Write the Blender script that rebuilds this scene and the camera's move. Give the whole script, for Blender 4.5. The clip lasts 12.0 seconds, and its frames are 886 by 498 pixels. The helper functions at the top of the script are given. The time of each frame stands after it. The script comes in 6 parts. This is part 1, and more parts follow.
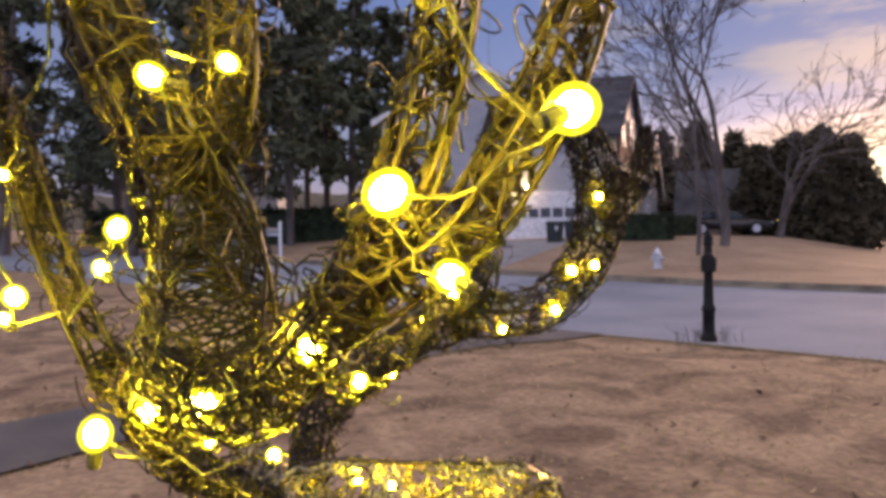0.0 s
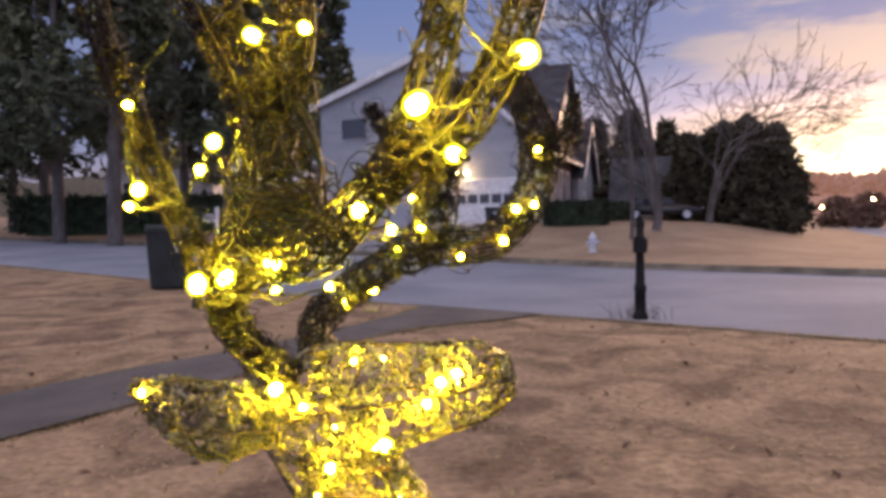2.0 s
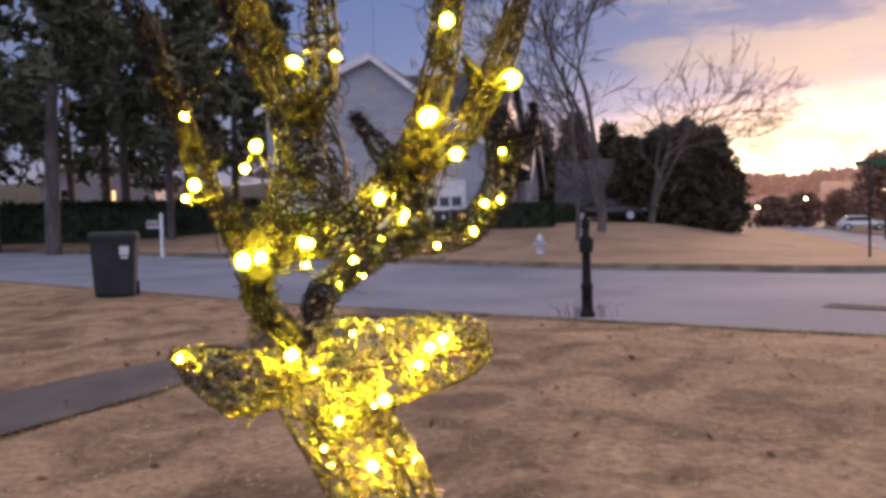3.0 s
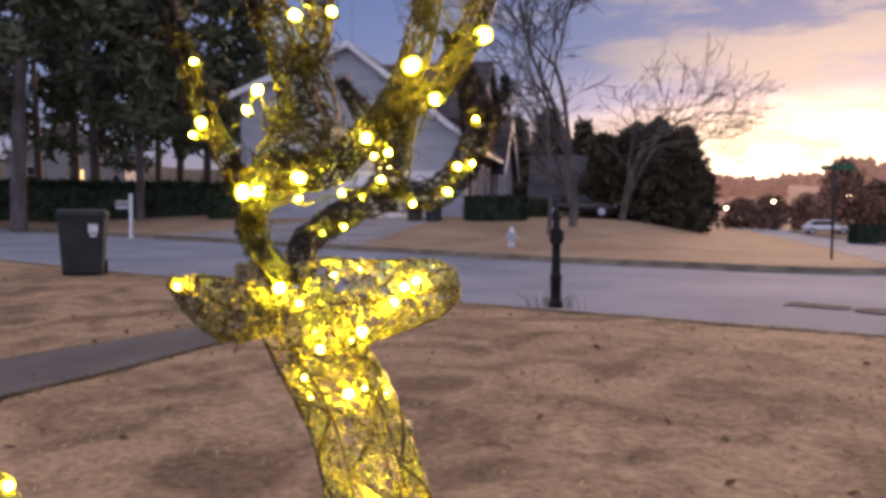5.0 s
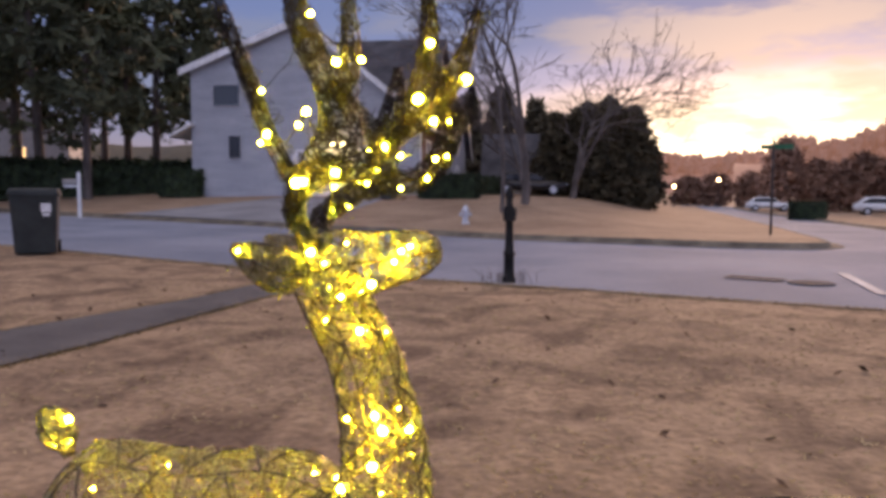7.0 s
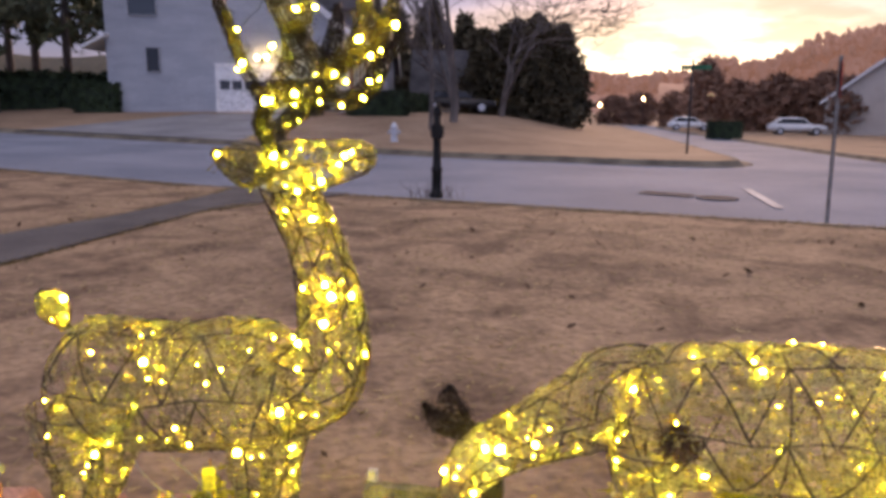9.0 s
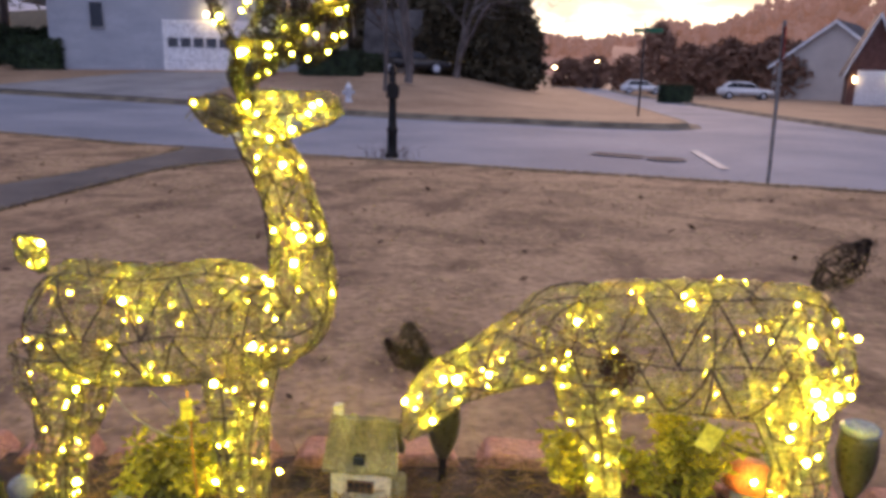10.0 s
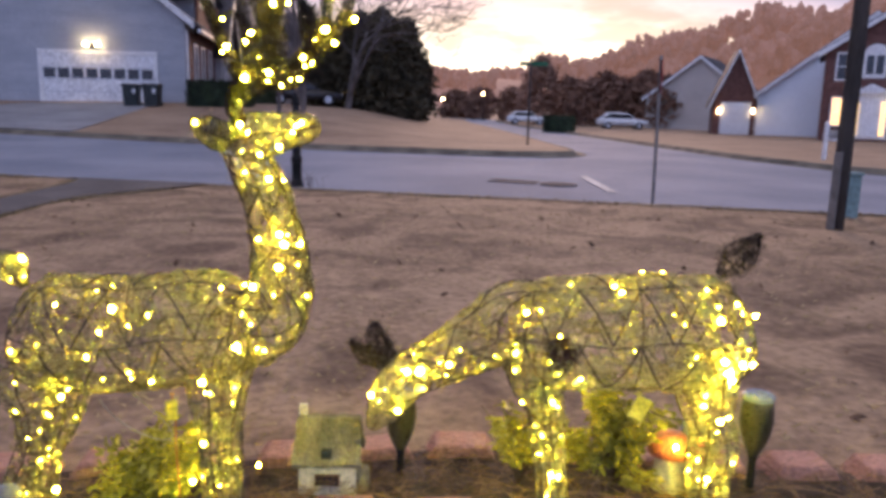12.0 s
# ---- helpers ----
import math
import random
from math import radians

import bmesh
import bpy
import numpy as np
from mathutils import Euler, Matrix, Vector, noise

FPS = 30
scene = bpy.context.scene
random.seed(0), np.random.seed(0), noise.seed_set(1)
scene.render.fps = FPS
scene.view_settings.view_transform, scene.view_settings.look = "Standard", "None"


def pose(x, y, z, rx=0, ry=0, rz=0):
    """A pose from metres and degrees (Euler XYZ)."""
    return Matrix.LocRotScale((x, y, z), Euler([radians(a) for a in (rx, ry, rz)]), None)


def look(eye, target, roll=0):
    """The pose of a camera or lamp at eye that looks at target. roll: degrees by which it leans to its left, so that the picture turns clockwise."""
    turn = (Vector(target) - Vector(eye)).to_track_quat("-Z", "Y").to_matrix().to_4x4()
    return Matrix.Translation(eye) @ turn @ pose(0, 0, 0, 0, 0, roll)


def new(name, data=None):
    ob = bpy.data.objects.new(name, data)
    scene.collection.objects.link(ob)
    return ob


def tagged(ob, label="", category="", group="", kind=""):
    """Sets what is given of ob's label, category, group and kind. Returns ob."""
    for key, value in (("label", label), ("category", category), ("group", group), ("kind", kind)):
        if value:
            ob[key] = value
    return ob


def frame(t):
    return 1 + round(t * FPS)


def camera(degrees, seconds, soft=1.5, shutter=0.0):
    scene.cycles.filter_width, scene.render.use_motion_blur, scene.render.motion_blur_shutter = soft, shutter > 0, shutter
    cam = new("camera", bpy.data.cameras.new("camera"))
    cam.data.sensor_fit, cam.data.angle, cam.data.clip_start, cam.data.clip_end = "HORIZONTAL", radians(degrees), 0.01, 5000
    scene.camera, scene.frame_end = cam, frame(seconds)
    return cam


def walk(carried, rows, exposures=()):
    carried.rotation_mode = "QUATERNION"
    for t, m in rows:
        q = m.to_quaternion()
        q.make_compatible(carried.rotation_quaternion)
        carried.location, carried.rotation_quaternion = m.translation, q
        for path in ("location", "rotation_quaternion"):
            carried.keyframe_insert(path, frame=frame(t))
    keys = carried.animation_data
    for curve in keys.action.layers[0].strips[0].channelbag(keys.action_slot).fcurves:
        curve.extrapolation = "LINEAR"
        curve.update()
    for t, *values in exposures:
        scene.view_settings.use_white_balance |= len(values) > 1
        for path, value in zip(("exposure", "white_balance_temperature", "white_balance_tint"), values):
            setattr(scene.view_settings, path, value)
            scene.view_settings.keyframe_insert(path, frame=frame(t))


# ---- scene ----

cam = camera(61.1, 12.0, soft=3.8)
PATH = [
    (0, (0.712, 0.782, 1.324), (0.63, 2.78, 1.285), -0.8),
    (0.5, (0.695, 0.742, 1.314), (0.641, 2.74, 1.259), -0.7),
    (1, (0.683, 0.697, 1.302), (0.666, 2.696, 1.241), -0.6),
    (1.5, (0.693, 0.659, 1.298), (0.714, 2.658, 1.228), -0.7),
    (2, (0.68, 0.603, 1.272), (0.759, 2.6, 1.196), -0.9),
    (2.5, (0.652, 0.528, 1.26), (0.791, 2.522, 1.18), -1.4),
    (3, (0.63, 0.468, 1.258), (0.847, 2.455, 1.189), -1.6),
    (5, (0.615, 0.377, 1.209), (0.906, 2.354, 1.117), 0.3),
    (5.5, (0.631, 0.324, 1.205), (0.915, 2.301, 1.099), 0.5),
    (6, (0.635, 0.238, 1.2), (0.932, 2.212, 1.077), 0.5),
    (6.5, (0.611, 0.163, 1.203), (0.929, 2.132, 1.056), 0.4),
    (7, (0.511, 0.059, 1.217), (0.924, 2.011, 1.067), 0.2),
    (9, (0.421, -0.308, 1.217), (1.01, 1.568, 0.854), 0.7),
    (9.5, (0.423, -0.404, 1.209), (1.048, 1.445, 0.776), 1.1),
    (10, (0.359, -0.45, 1.2), (1.057, 1.368, 0.742), 1.3),
    (10.5, (0.231, -0.496, 1.207), (1.057, 1.277, 0.786), 0.9),
    (11, (0.136, -0.544, 1.194), (1.08, 1.174, 0.799), 1.1),
    (11.5, (0.094, -0.581, 1.18), (1.065, 1.123, 0.786), 1.2),
    (12, (0.075, -0.608, 1.176), (1.036, 1.106, 0.803), 1.3),
]
walk(cam, [(t, look(eye, target, roll)) for t, eye, target, roll in PATH], [(0.0, 1.0, 6500, 10), (2.5, 0.88, 6500, 10), (7.0, 0.8, 6450, 10), (9.0, 0.75, 6300, 10), (10.5, 0.70, 5700, 10), (12.0, 0.68, 5600, 10)])

# ---------------------------------------------------------------- sky and sun
SUN_AZ, SUN_EL = radians(37), radians(2.0)
SUN_DIR = Vector((math.sin(SUN_AZ) * math.cos(SUN_EL), math.cos(SUN_AZ) * math.cos(SUN_EL), math.sin(SUN_EL)))
SKY = 1.0


def build_world():
    w = bpy.data.worlds.new("dusk")
    scene.world = w
    w.use_nodes = True
    nt = w.node_tree
    nt.nodes.clear()
    N, L = nt.nodes.new, nt.links.new
    out = N("ShaderNodeOutputWorld")
    sky = N("ShaderNodeTexSky")
    sky.sky_type, sky.sun_disc = "NISHITA", False
    sky.sun_elevation, sky.sun_rotation = SUN_EL, SUN_AZ
    sky.air_density, sky.dust_density, sky.ozone_density = 1.0, 1.5, 2.0
    b1 = N("ShaderNodeBackground")
    b1.inputs[1].default_value = 0.025
    L(sky.outputs[0], b1.inputs[0])
    # thin cloud and afterglow
    tc = N("ShaderNodeTexCoord")
    sep = N("ShaderNodeSeparateXYZ")
    L(tc.outputs["Generated"], sep.inputs[0])
    dot = N("ShaderNodeVectorMath")
    dot.operation = "DOT_PRODUCT"
    L(tc.outputs["Generated"], dot.inputs[0])
    dot.inputs[1].default_value = SUN_DIR

    def ramp(src, stops, interp="EASE"):
        r = N("ShaderNodeValToRGB")
        r.color_ramp.interpolation = interp
        e = r.color_ramp.elements
        while len(e) < len(stops):
            e.new(0.5)
        for k, (p, c) in zip(e, stops):
            k.position, k.color = p, (*c, 1)
        L(src, r.inputs[0])
        return r.outputs[0]

    base = ramp(sep.outputs[2], [(0.0, (0.22, 0.17, 0.20)), (0.12, (0.11, 0.125, 0.235)), (0.32, (0.066, 0.092, 0.215)), (0.60, (0.33, 0.29, 0.34)), (1.0, (0.64, 0.52, 0.50))])
    # the glow is wide along the horizon and low
    m1 = N("ShaderNodeMath")
    m1.operation = "MULTIPLY_ADD"
    L(sep.outputs[2], m1.inputs[0])
    m1.inputs[1].default_value = -1.8
    L(dot.outputs["Value"], m1.inputs[2])
    glow = ramp(m1.outputs[0], [(0.58, (0, 0, 0)), (0.69, (0.085, 0.06, 0.06)), (0.765, (0.40, 0.25, 0.15)), (0.84, (1.05, 0.84, 0.50))])
    gl = N("ShaderNodeVectorMath")
    gl.operation = "SCALE"
    gl.inputs["Scale"].default_value = 1.5
    L(glow, gl.inputs[0])
    mp = N("ShaderNodeMapping")
    mp.inputs["Scale"].default_value = (2.2, 2.2, 9.0)
    mp.inputs["Rotation"].default_value = (0.12, -0.1, 0.0)
    L(tc.outputs["Generated"], mp.inputs[0])
    nz = N("ShaderNodeTexNoise")
    nz.inputs["Scale"].default_value, nz.inputs["Detail"].default_value, nz.inputs["Roughness"].default_value = 1.6, 7.0, 0.6
    L(mp.outputs[0], nz.inputs[0])
    cl = ramp(nz.outputs[0], [(0.47, (0, 0, 0)), (0.62, (0.85, 0.85, 0.85))])
    ccol = ramp(dot.outputs["Value"], [(0.3, (0.10, 0.11, 0.19)), (0.80, (0.12, 0.125, 0.20)), (0.92, (0.16, 0.15, 0.20)), (0.99, (0.38, 0.28, 0.25))])
    # the paler half of the sky, opposite the sunset
    neg = N("ShaderNodeMath")
    neg.operation = "MULTIPLY"
    neg.inputs[1].default_value = -1.0
    L(dot.outputs["Value"], neg.inputs[0])
    back = ramp(neg.outputs[0], [(0.0, (0.0, 0.0, 0.0)), (0.8, (0.33, 0.36, 0.55))])
    add0 = N("ShaderNodeVectorMath")
    add0.operation = "ADD"
    L(base, add0.inputs[0])
    L(back, add0.inputs[1])
    base = add0.outputs[0]
    add = N("ShaderNodeVectorMath")
    add.operation = "ADD"
    L(base, add.inputs[0])
    L(gl.outputs[0], add.inputs[1])
    mix = N("ShaderNodeMixRGB")
    L(cl, mix.inputs[0])
    L(add.outputs[0], mix.inputs[1])
    L(ccol, mix.inputs[2])
    b2 = N("ShaderNodeBackground")
    b2.inputs[1].default_value = SKY
    L(mix.outputs[0], b2.inputs[0])
    ad = N("ShaderNodeAddShader")
    L(b1.outputs[0], ad.inputs[0])
    L(b2.outputs[0], ad.inputs[1])
    L(ad.outputs[0], out.inputs[0])


build_world()
sun = new("sun", bpy.data.lights.new("sun", "SUN"))
sun.data.energy, sun.data.angle, sun.data.color = 1.9, radians(16), (1.0, 0.60, 0.40)
sun.matrix_world = look((0, 0, 0), -Vector((math.sin(SUN_AZ), math.cos(SUN_AZ), 0.16)))
sun.location = (0, 0, 40)


# ---------------------------------------------------------------- materials
def mat(name, a, b, scale=4.0, rough=0.7, metal=0.0, bump=0.2, fine=None, spread=(0.35, 0.65), stretch=None, island=0.0, spec=0.4, trans=0.0, distort=0.0, var=0.28):
    """Two-scale noise between colours a and b, a finer grain, bump and a rough variation."""
    m = bpy.data.materials.new(name)
    m.use_nodes = True
    nt = m.node_tree
    N, L = nt.nodes.new, nt.links.new
    bs = nt.nodes["Principled BSDF"]
    tc = N("ShaderNodeTexCoord")
    src = tc.outputs["Object"]
    if stretch:
        mp = N("ShaderNodeMapping")
        mp.inputs["Scale"].default_value = stretch
        L(src, mp.inputs[0])
        src = mp.outputs[0]
    n1, n2 = N("ShaderNodeTexNoise"), N("ShaderNodeTexNoise")
    n1.inputs["Scale"].default_value, n1.inputs["Detail"].default_value = scale, 4.0
    n1.inputs["Distortion"].default_value = distort
    n2.inputs["Scale"].default_value, n2.inputs["Detail"].default_value = fine or scale * 9.0, 3.0
    L(src, n1.inputs[0])
    L(src, n2.inputs[0])
    rp = N("ShaderNodeValToRGB")
    e = rp.color_ramp.elements
    e[0].position, e[0].color, e[1].position, e[1].color = spread[0], (*a, 1), spread[1], (*b, 1)
    L(n1.outputs[0], rp.inputs[0])
    hsv = N("ShaderNodeHueSaturation")
    mr = N("ShaderNodeMapRange")
    mr.inputs["From Min"].default_value, mr.inputs["From Max"].default_value = 0.3, 0.7
    mr.inputs["To Min"].default_value, mr.inputs["To Max"].default_value = 1 - var, 1 + var
    L(n2.outputs[0], mr.inputs[0])
    val = mr.outputs[0]
    if island:
        gi = N("ShaderNodeNewGeometry")
        oi = N("ShaderNodeObjectInfo")
        s = N("ShaderNodeMath")
        s.operation = "ADD"
        L(gi.outputs["Random Per Island"], s.inputs[0])
        L(oi.outputs["Random"], s.inputs[1])
        s2 = N("ShaderNodeMapRange")
        s2.inputs["From Max"].default_value = 2.0
        s2.inputs["To Min"].default_value, s2.inputs["To Max"].default_value = 1 - island, 1 + island
        L(s.outputs[0], s2.inputs[0])
        mu = N("ShaderNodeMath")
        mu.operation = "MULTIPLY"
        L(val, mu.inputs[0])
        L(s2.outputs[0], mu.inputs[1])
        val = mu.outputs[0]
    L(val, hsv.inputs["Value"])
    L(rp.outputs[0], hsv.inputs["Color"])
    L(hsv.outputs[0], bs.inputs["Base Color"])
    bs.inputs["Metallic"].default_value = metal
    bs.inputs["Specular IOR Level"].default_value = spec
    rr = N("ShaderNodeMapRange")
    rr.inputs["To Min"].default_value, rr.inputs["To Max"].default_value = max(0.04, rough - 0.1), min(1.0, rough + 0.1)
    L(n2.outputs[0], rr.inputs[0])
    L(rr.outputs[0], bs.inputs["Roughness"])
    if bump:
        bp = N("ShaderNodeBump")
        bp.inputs["Strength"].default_value, bp.inputs["Distance"].default_value = bump, 0.02
        L(n2.outputs[0], bp.inputs["Height"])
        L(bp.outputs[0], bs.inputs["Normal"])
    if trans:
        bs.inputs["Transmission Weight"].default_value = trans
    return m


def glow_mat(name, color, strength):
    m = bpy.data.materials.new(name)
    m.use_nodes = True
    bs = m.node_tree.nodes["Principled BSDF"]
    bs.inputs["Base Color"].default_value = (*[min(1, c) for c in color], 1)
    bs.inputs["Emission Color"].default_value = (*color, 1)
    bs.inputs["Emission Strength"].default_value = strength
    return m


def glass_mat(name, tint=(0.02, 0.025, 0.035)):
    m = bpy.data.materials.new(name)
    m.use_nodes = True
    bs = m.node_tree.nodes["Principled BSDF"]
    bs.inputs["Base Color"].default_value = (*tint, 1)
    bs.inputs["Roughness"].default_value = 0.08
    return m


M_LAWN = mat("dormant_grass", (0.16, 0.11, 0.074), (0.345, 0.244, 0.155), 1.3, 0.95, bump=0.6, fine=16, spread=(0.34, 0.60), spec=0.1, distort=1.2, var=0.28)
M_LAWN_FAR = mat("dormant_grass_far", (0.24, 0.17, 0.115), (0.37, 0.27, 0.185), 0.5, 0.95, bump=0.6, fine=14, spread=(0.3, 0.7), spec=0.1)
M_TUFT = mat("dry_grass_blades", (0.24, 0.19, 0.08), (0.46, 0.36, 0.20), 2.0, 0.9, bump=0, island=0.3, spec=0.1)
M_ROAD = mat("worn_asphalt", (0.185, 0.205, 0.255), (0.26, 0.28, 0.335), 0.35, 0.9, bump=0.3, fine=60, spec=0.15)
M_PATH = mat("dark_asphalt", (0.075, 0.07, 0.07), (0.12, 0.11, 0.105), 1.4, 0.85, bump=0.5, fine=70)
# darkened overall so that the kerbs' own colour carries their shadow line
M_KERB = mat("stained_shaded_concrete", (0.085, 0.072, 0.055), (0.19, 0.165, 0.12), 1.6, 0.9, bump=0.5, fine=30)
M_DRIVE = mat("concrete_drive", (0.20, 0.20, 0.215), (0.29, 0.29, 0.30), 0.6, 0.95, bump=0.3, fine=30)
M_SIDING = mat("pale_siding", (0.34, 0.355, 0.385), (0.42, 0.435, 0.46), 0.5, 0.7, bump=0.1, fine=12, stretch=(1, 1, 4))
M_SIDING_W = mat("white_siding", (0.78, 0.81, 0.86), (0.84, 0.87, 0.91), 0.5, 0.7, bump=0.1, fine=12)
M_SIDING_B = mat("beige_siding", (0.42, 0.38, 0.34), (0.50, 0.46, 0.41), 0.5, 0.7, bump=0.1, fine=12)
M_TRIM = mat("white_trim", (0.70, 0.70, 0.70), (0.80, 0.80, 0.79), 1.5, 0.5, bump=0.05)
M_ROOF = mat("charcoal_shingles", (0.035, 0.036, 0.045), (0.075, 0.075, 0.085), 1.2, 0.9, bump=0.6, fine=9)
M_BRICK = mat("red_brick", (0.105, 0.05, 0.042), (0.17, 0.085, 0.068), 3.0, 0.9, bump=0.5, fine=16, island=0.25)
M_GLASS = glass_mat("dark_glass")
M_DOORW = mat("garage_paint", (0.68, 0.69, 0.71), (0.76, 0.77, 0.78), 1.0, 0.45, bump=0.04)
M_HEDGE = mat("clipped_hedge", (0.012, 0.022, 0.010), (0.04, 0.06, 0.025), 3.0, 0.8, bump=0, island=0.4)
M_CONIFER = mat("conifer_needles", (0.045, 0.040, 0.026), (0.11, 0.092, 0.052), 1.0, 0.85, bump=0, island=0.4)
M_PINE = mat("pine_needles", (0.055, 0.066, 0.042), (0.13, 0.145, 0.08), 0.6, 0.85, bump=0, island=0.4)
M_BARK = mat("grey_bark", (0.075, 0.064, 0.060), (0.16, 0.138, 0.128), 3.0, 0.95, bump=0.7, fine=20, stretch=(1, 1, 0.25))
# Haze of distance is put into these two browns; the hills emit it too.
M_WOODS = mat("winter_woods", (0.19, 0.11, 0.075), (0.34, 0.20, 0.135), 0.02, 0.95, bump=0, island=0.35)
M_HILLS_HAZE = mat("far_hills_haze", (0.19, 0.11, 0.085), (0.34, 0.20, 0.15), 0.004, 0.95, bump=0, island=0.25)
# faint orange emission: sunset haze over the hills, which are no light source
_b = M_HILLS_HAZE.node_tree.nodes["Principled BSDF"]
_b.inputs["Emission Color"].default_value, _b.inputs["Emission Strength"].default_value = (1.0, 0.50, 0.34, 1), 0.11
M_IRON = mat("cast_iron", (0.03, 0.03, 0.032), (0.06, 0.058, 0.056), 9.0, 0.8, bump=0.4)
M_BLACKMETAL = mat("black_metal", (0.010, 0.010, 0.011), (0.022, 0.021, 0.02), 5.0, 0.75, metal=0.0, bump=0.08, spec=0.2)
M_GALV = mat("galvanised_steel", (0.20, 0.19, 0.18), (0.32, 0.30, 0.28), 6.0, 0.5, metal=0.7, bump=0.1)
M_BINP = mat("green_black_plastic", (0.014, 0.019, 0.019), (0.028, 0.034, 0.033), 3.0, 0.5, bump=0.08, fine=60)
M_WHITE = mat("white_paint", (0.66, 0.66, 0.66), (0.8, 0.8, 0.8), 4.0, 0.5, bump=0.05)
M_SILVER = mat("silver_paint", (0.45, 0.47, 0.52), (0.62, 0.64, 0.68), 8.0, 0.4, metal=0.35, bump=0.08)
M_POLE = mat("weathered_pole", (0.030, 0.026, 0.024), (0.065, 0.055, 0.05), 4.0, 0.9, bump=0.4, stretch=(1, 1, 0.2))
M_RED = mat("sign_red", (0.30, 0.02, 0.02), (0.42, 0.04, 0.035), 3.0, 0.5, bump=0.03)
M_GREEN = mat("sign_green", (0.015, 0.10, 0.045), (0.03, 0.14, 0.06), 3.0, 0.5, bump=0.03)
M_CARW = mat("white_car_paint", (0.66, 0.67, 0.69), (0.74, 0.75, 0.76), 1.0, 0.2, bump=0, spec=0.6)
M_CARD = mat("dark_car_paint", (0.015, 0.016, 0.02), (0.03, 0.03, 0.035), 1.0, 0.2, bump=0, spec=0.6)
M_TYRE = mat("rubber", (0.012, 0.012, 0.012), (0.025, 0.025, 0.025), 8.0, 0.85, bump=0.1)
M_EDGER = mat("terracotta_edger", (0.38, 0.19, 0.125), (0.50, 0.29, 0.215), 6.0, 0.9, bump=0.5, fine=60, island=0.15)
M_MULCH = mat("bed_soil", (0.045, 0.03, 0.02), (0.11, 0.075, 0.05), 9.0, 0.95, bump=1.0, fine=50)
M_STRAW = mat("pine_straw", (0.13, 0.075, 0.04), (0.30, 0.19, 0.10), 5.0, 0.85, bump=0, island=0.35)
M_WIRE = mat("champagne_wire", (0.34, 0.29, 0.165), (0.60, 0.51, 0.30), 30.0, 0.28, metal=0.8, bump=0.5, fine=260, island=0.5)
M_FRAME = mat("brown_rattan", (0.050, 0.035, 0.022), (0.105, 0.078, 0.045), 40.0, 0.65, bump=0.2, fine=200)
M_TWIG = mat("brown_twig_wire", (0.006, 0.0045, 0.0033), (0.022, 0.016, 0.011), 30.0, 0.45, metal=0.1, bump=0, island=0.5, spec=0.25)
M_CABLE = mat("olive_cable", (0.018, 0.017, 0.010), (0.040, 0.037, 0.020), 20.0, 0.5, bump=0.05)
M_LED = glow_mat("warm_led", (1.0, 0.80, 0.02), 700.0)
# see-through glowing shell that stands in for the halo round each bulb
M_LED_HALO = bpy.data.materials.new("led_halo")
M_LED_HALO.use_nodes = True
_n = M_LED_HALO.node_tree.nodes
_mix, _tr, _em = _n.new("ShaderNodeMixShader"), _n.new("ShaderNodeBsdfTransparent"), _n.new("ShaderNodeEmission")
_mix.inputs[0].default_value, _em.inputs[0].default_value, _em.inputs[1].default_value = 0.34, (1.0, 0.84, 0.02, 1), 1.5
M_LED_HALO.node_tree.links.new(_tr.outputs[0], _mix.inputs[1])
M_LED_HALO.node_tree.links.new(_em.outputs[0], _mix.inputs[2])
M_LED_HALO.node_tree.links.new(_mix.outputs[0], _n["Material Output"].inputs[0])
M_LAMP = glow_mat("warm_lamp", (1.0, 0.66, 0.30), 22.0)
M_LAMPW = glow_mat("pale_lamp", (1.0, 0.70, 0.30), 25.0)
M_LEAF = mat("yellow_green_leaf", (0.26, 0.25, 0.015), (0.52, 0.46, 0.04), 12.0, 0.6, bump=0, island=0.35)
M_TWIGP = mat("plant_stem", (0.10, 0.07, 0.03), (0.18, 0.13, 0.06), 10.0, 0.8, bump=0.1)
M_DEADLEAF = mat("fallen_leaf", (0.06, 0.035, 0.02), (0.15, 0.085, 0.045), 10.0, 0.9, bump=0, island=0.4)


# ---------------------------------------------------------------- mesh helpers
def empty(name, m=None, **tags):
    ob = new(name)
    if m is not None:
        ob.matrix_world = m
    return tagged(ob, **tags)


def finish(name, bm, material, parent=None, label="", smooth=False):
    me = bpy.data.meshes.new(name)
    bm.normal_update()
    bm.to_mesh(me)
    bm.free()
    for k in material if isinstance(material, (list, tuple)) else [material]:
        me.materials.append(k)
    if smooth:
        for p in me.polygons:
            p.use_smooth = True
    ob = new(name, me)
    if parent is not None:
        ob.parent = parent
    if label:
        ob["label"] = label
    return ob


def part(name, bm, material, parent, label="", smooth=False):
    return finish(name, bm, material, parent, label, smooth)


def raw(name, verts, faces, material, parent=None, label="", smooth=False, mi=None):
    me = bpy.data.meshes.new(name)
    me.from_pydata([tuple(v) for v in verts], [], [tuple(f) for f in faces])
    for k in material if isinstance(material, (list, tuple)) else [material]:
        me.materials.append(k)
    if mi is not None:
        me.polygons.foreach_set("material_index", mi)
    if smooth:
        me.polygons.foreach_set("use_smooth", [True] * len(me.polygons))
    me.update()
    ob = new(name, me)
    if parent is not None:
        ob.parent = parent
    if label:
        ob["label"] = label
    return ob


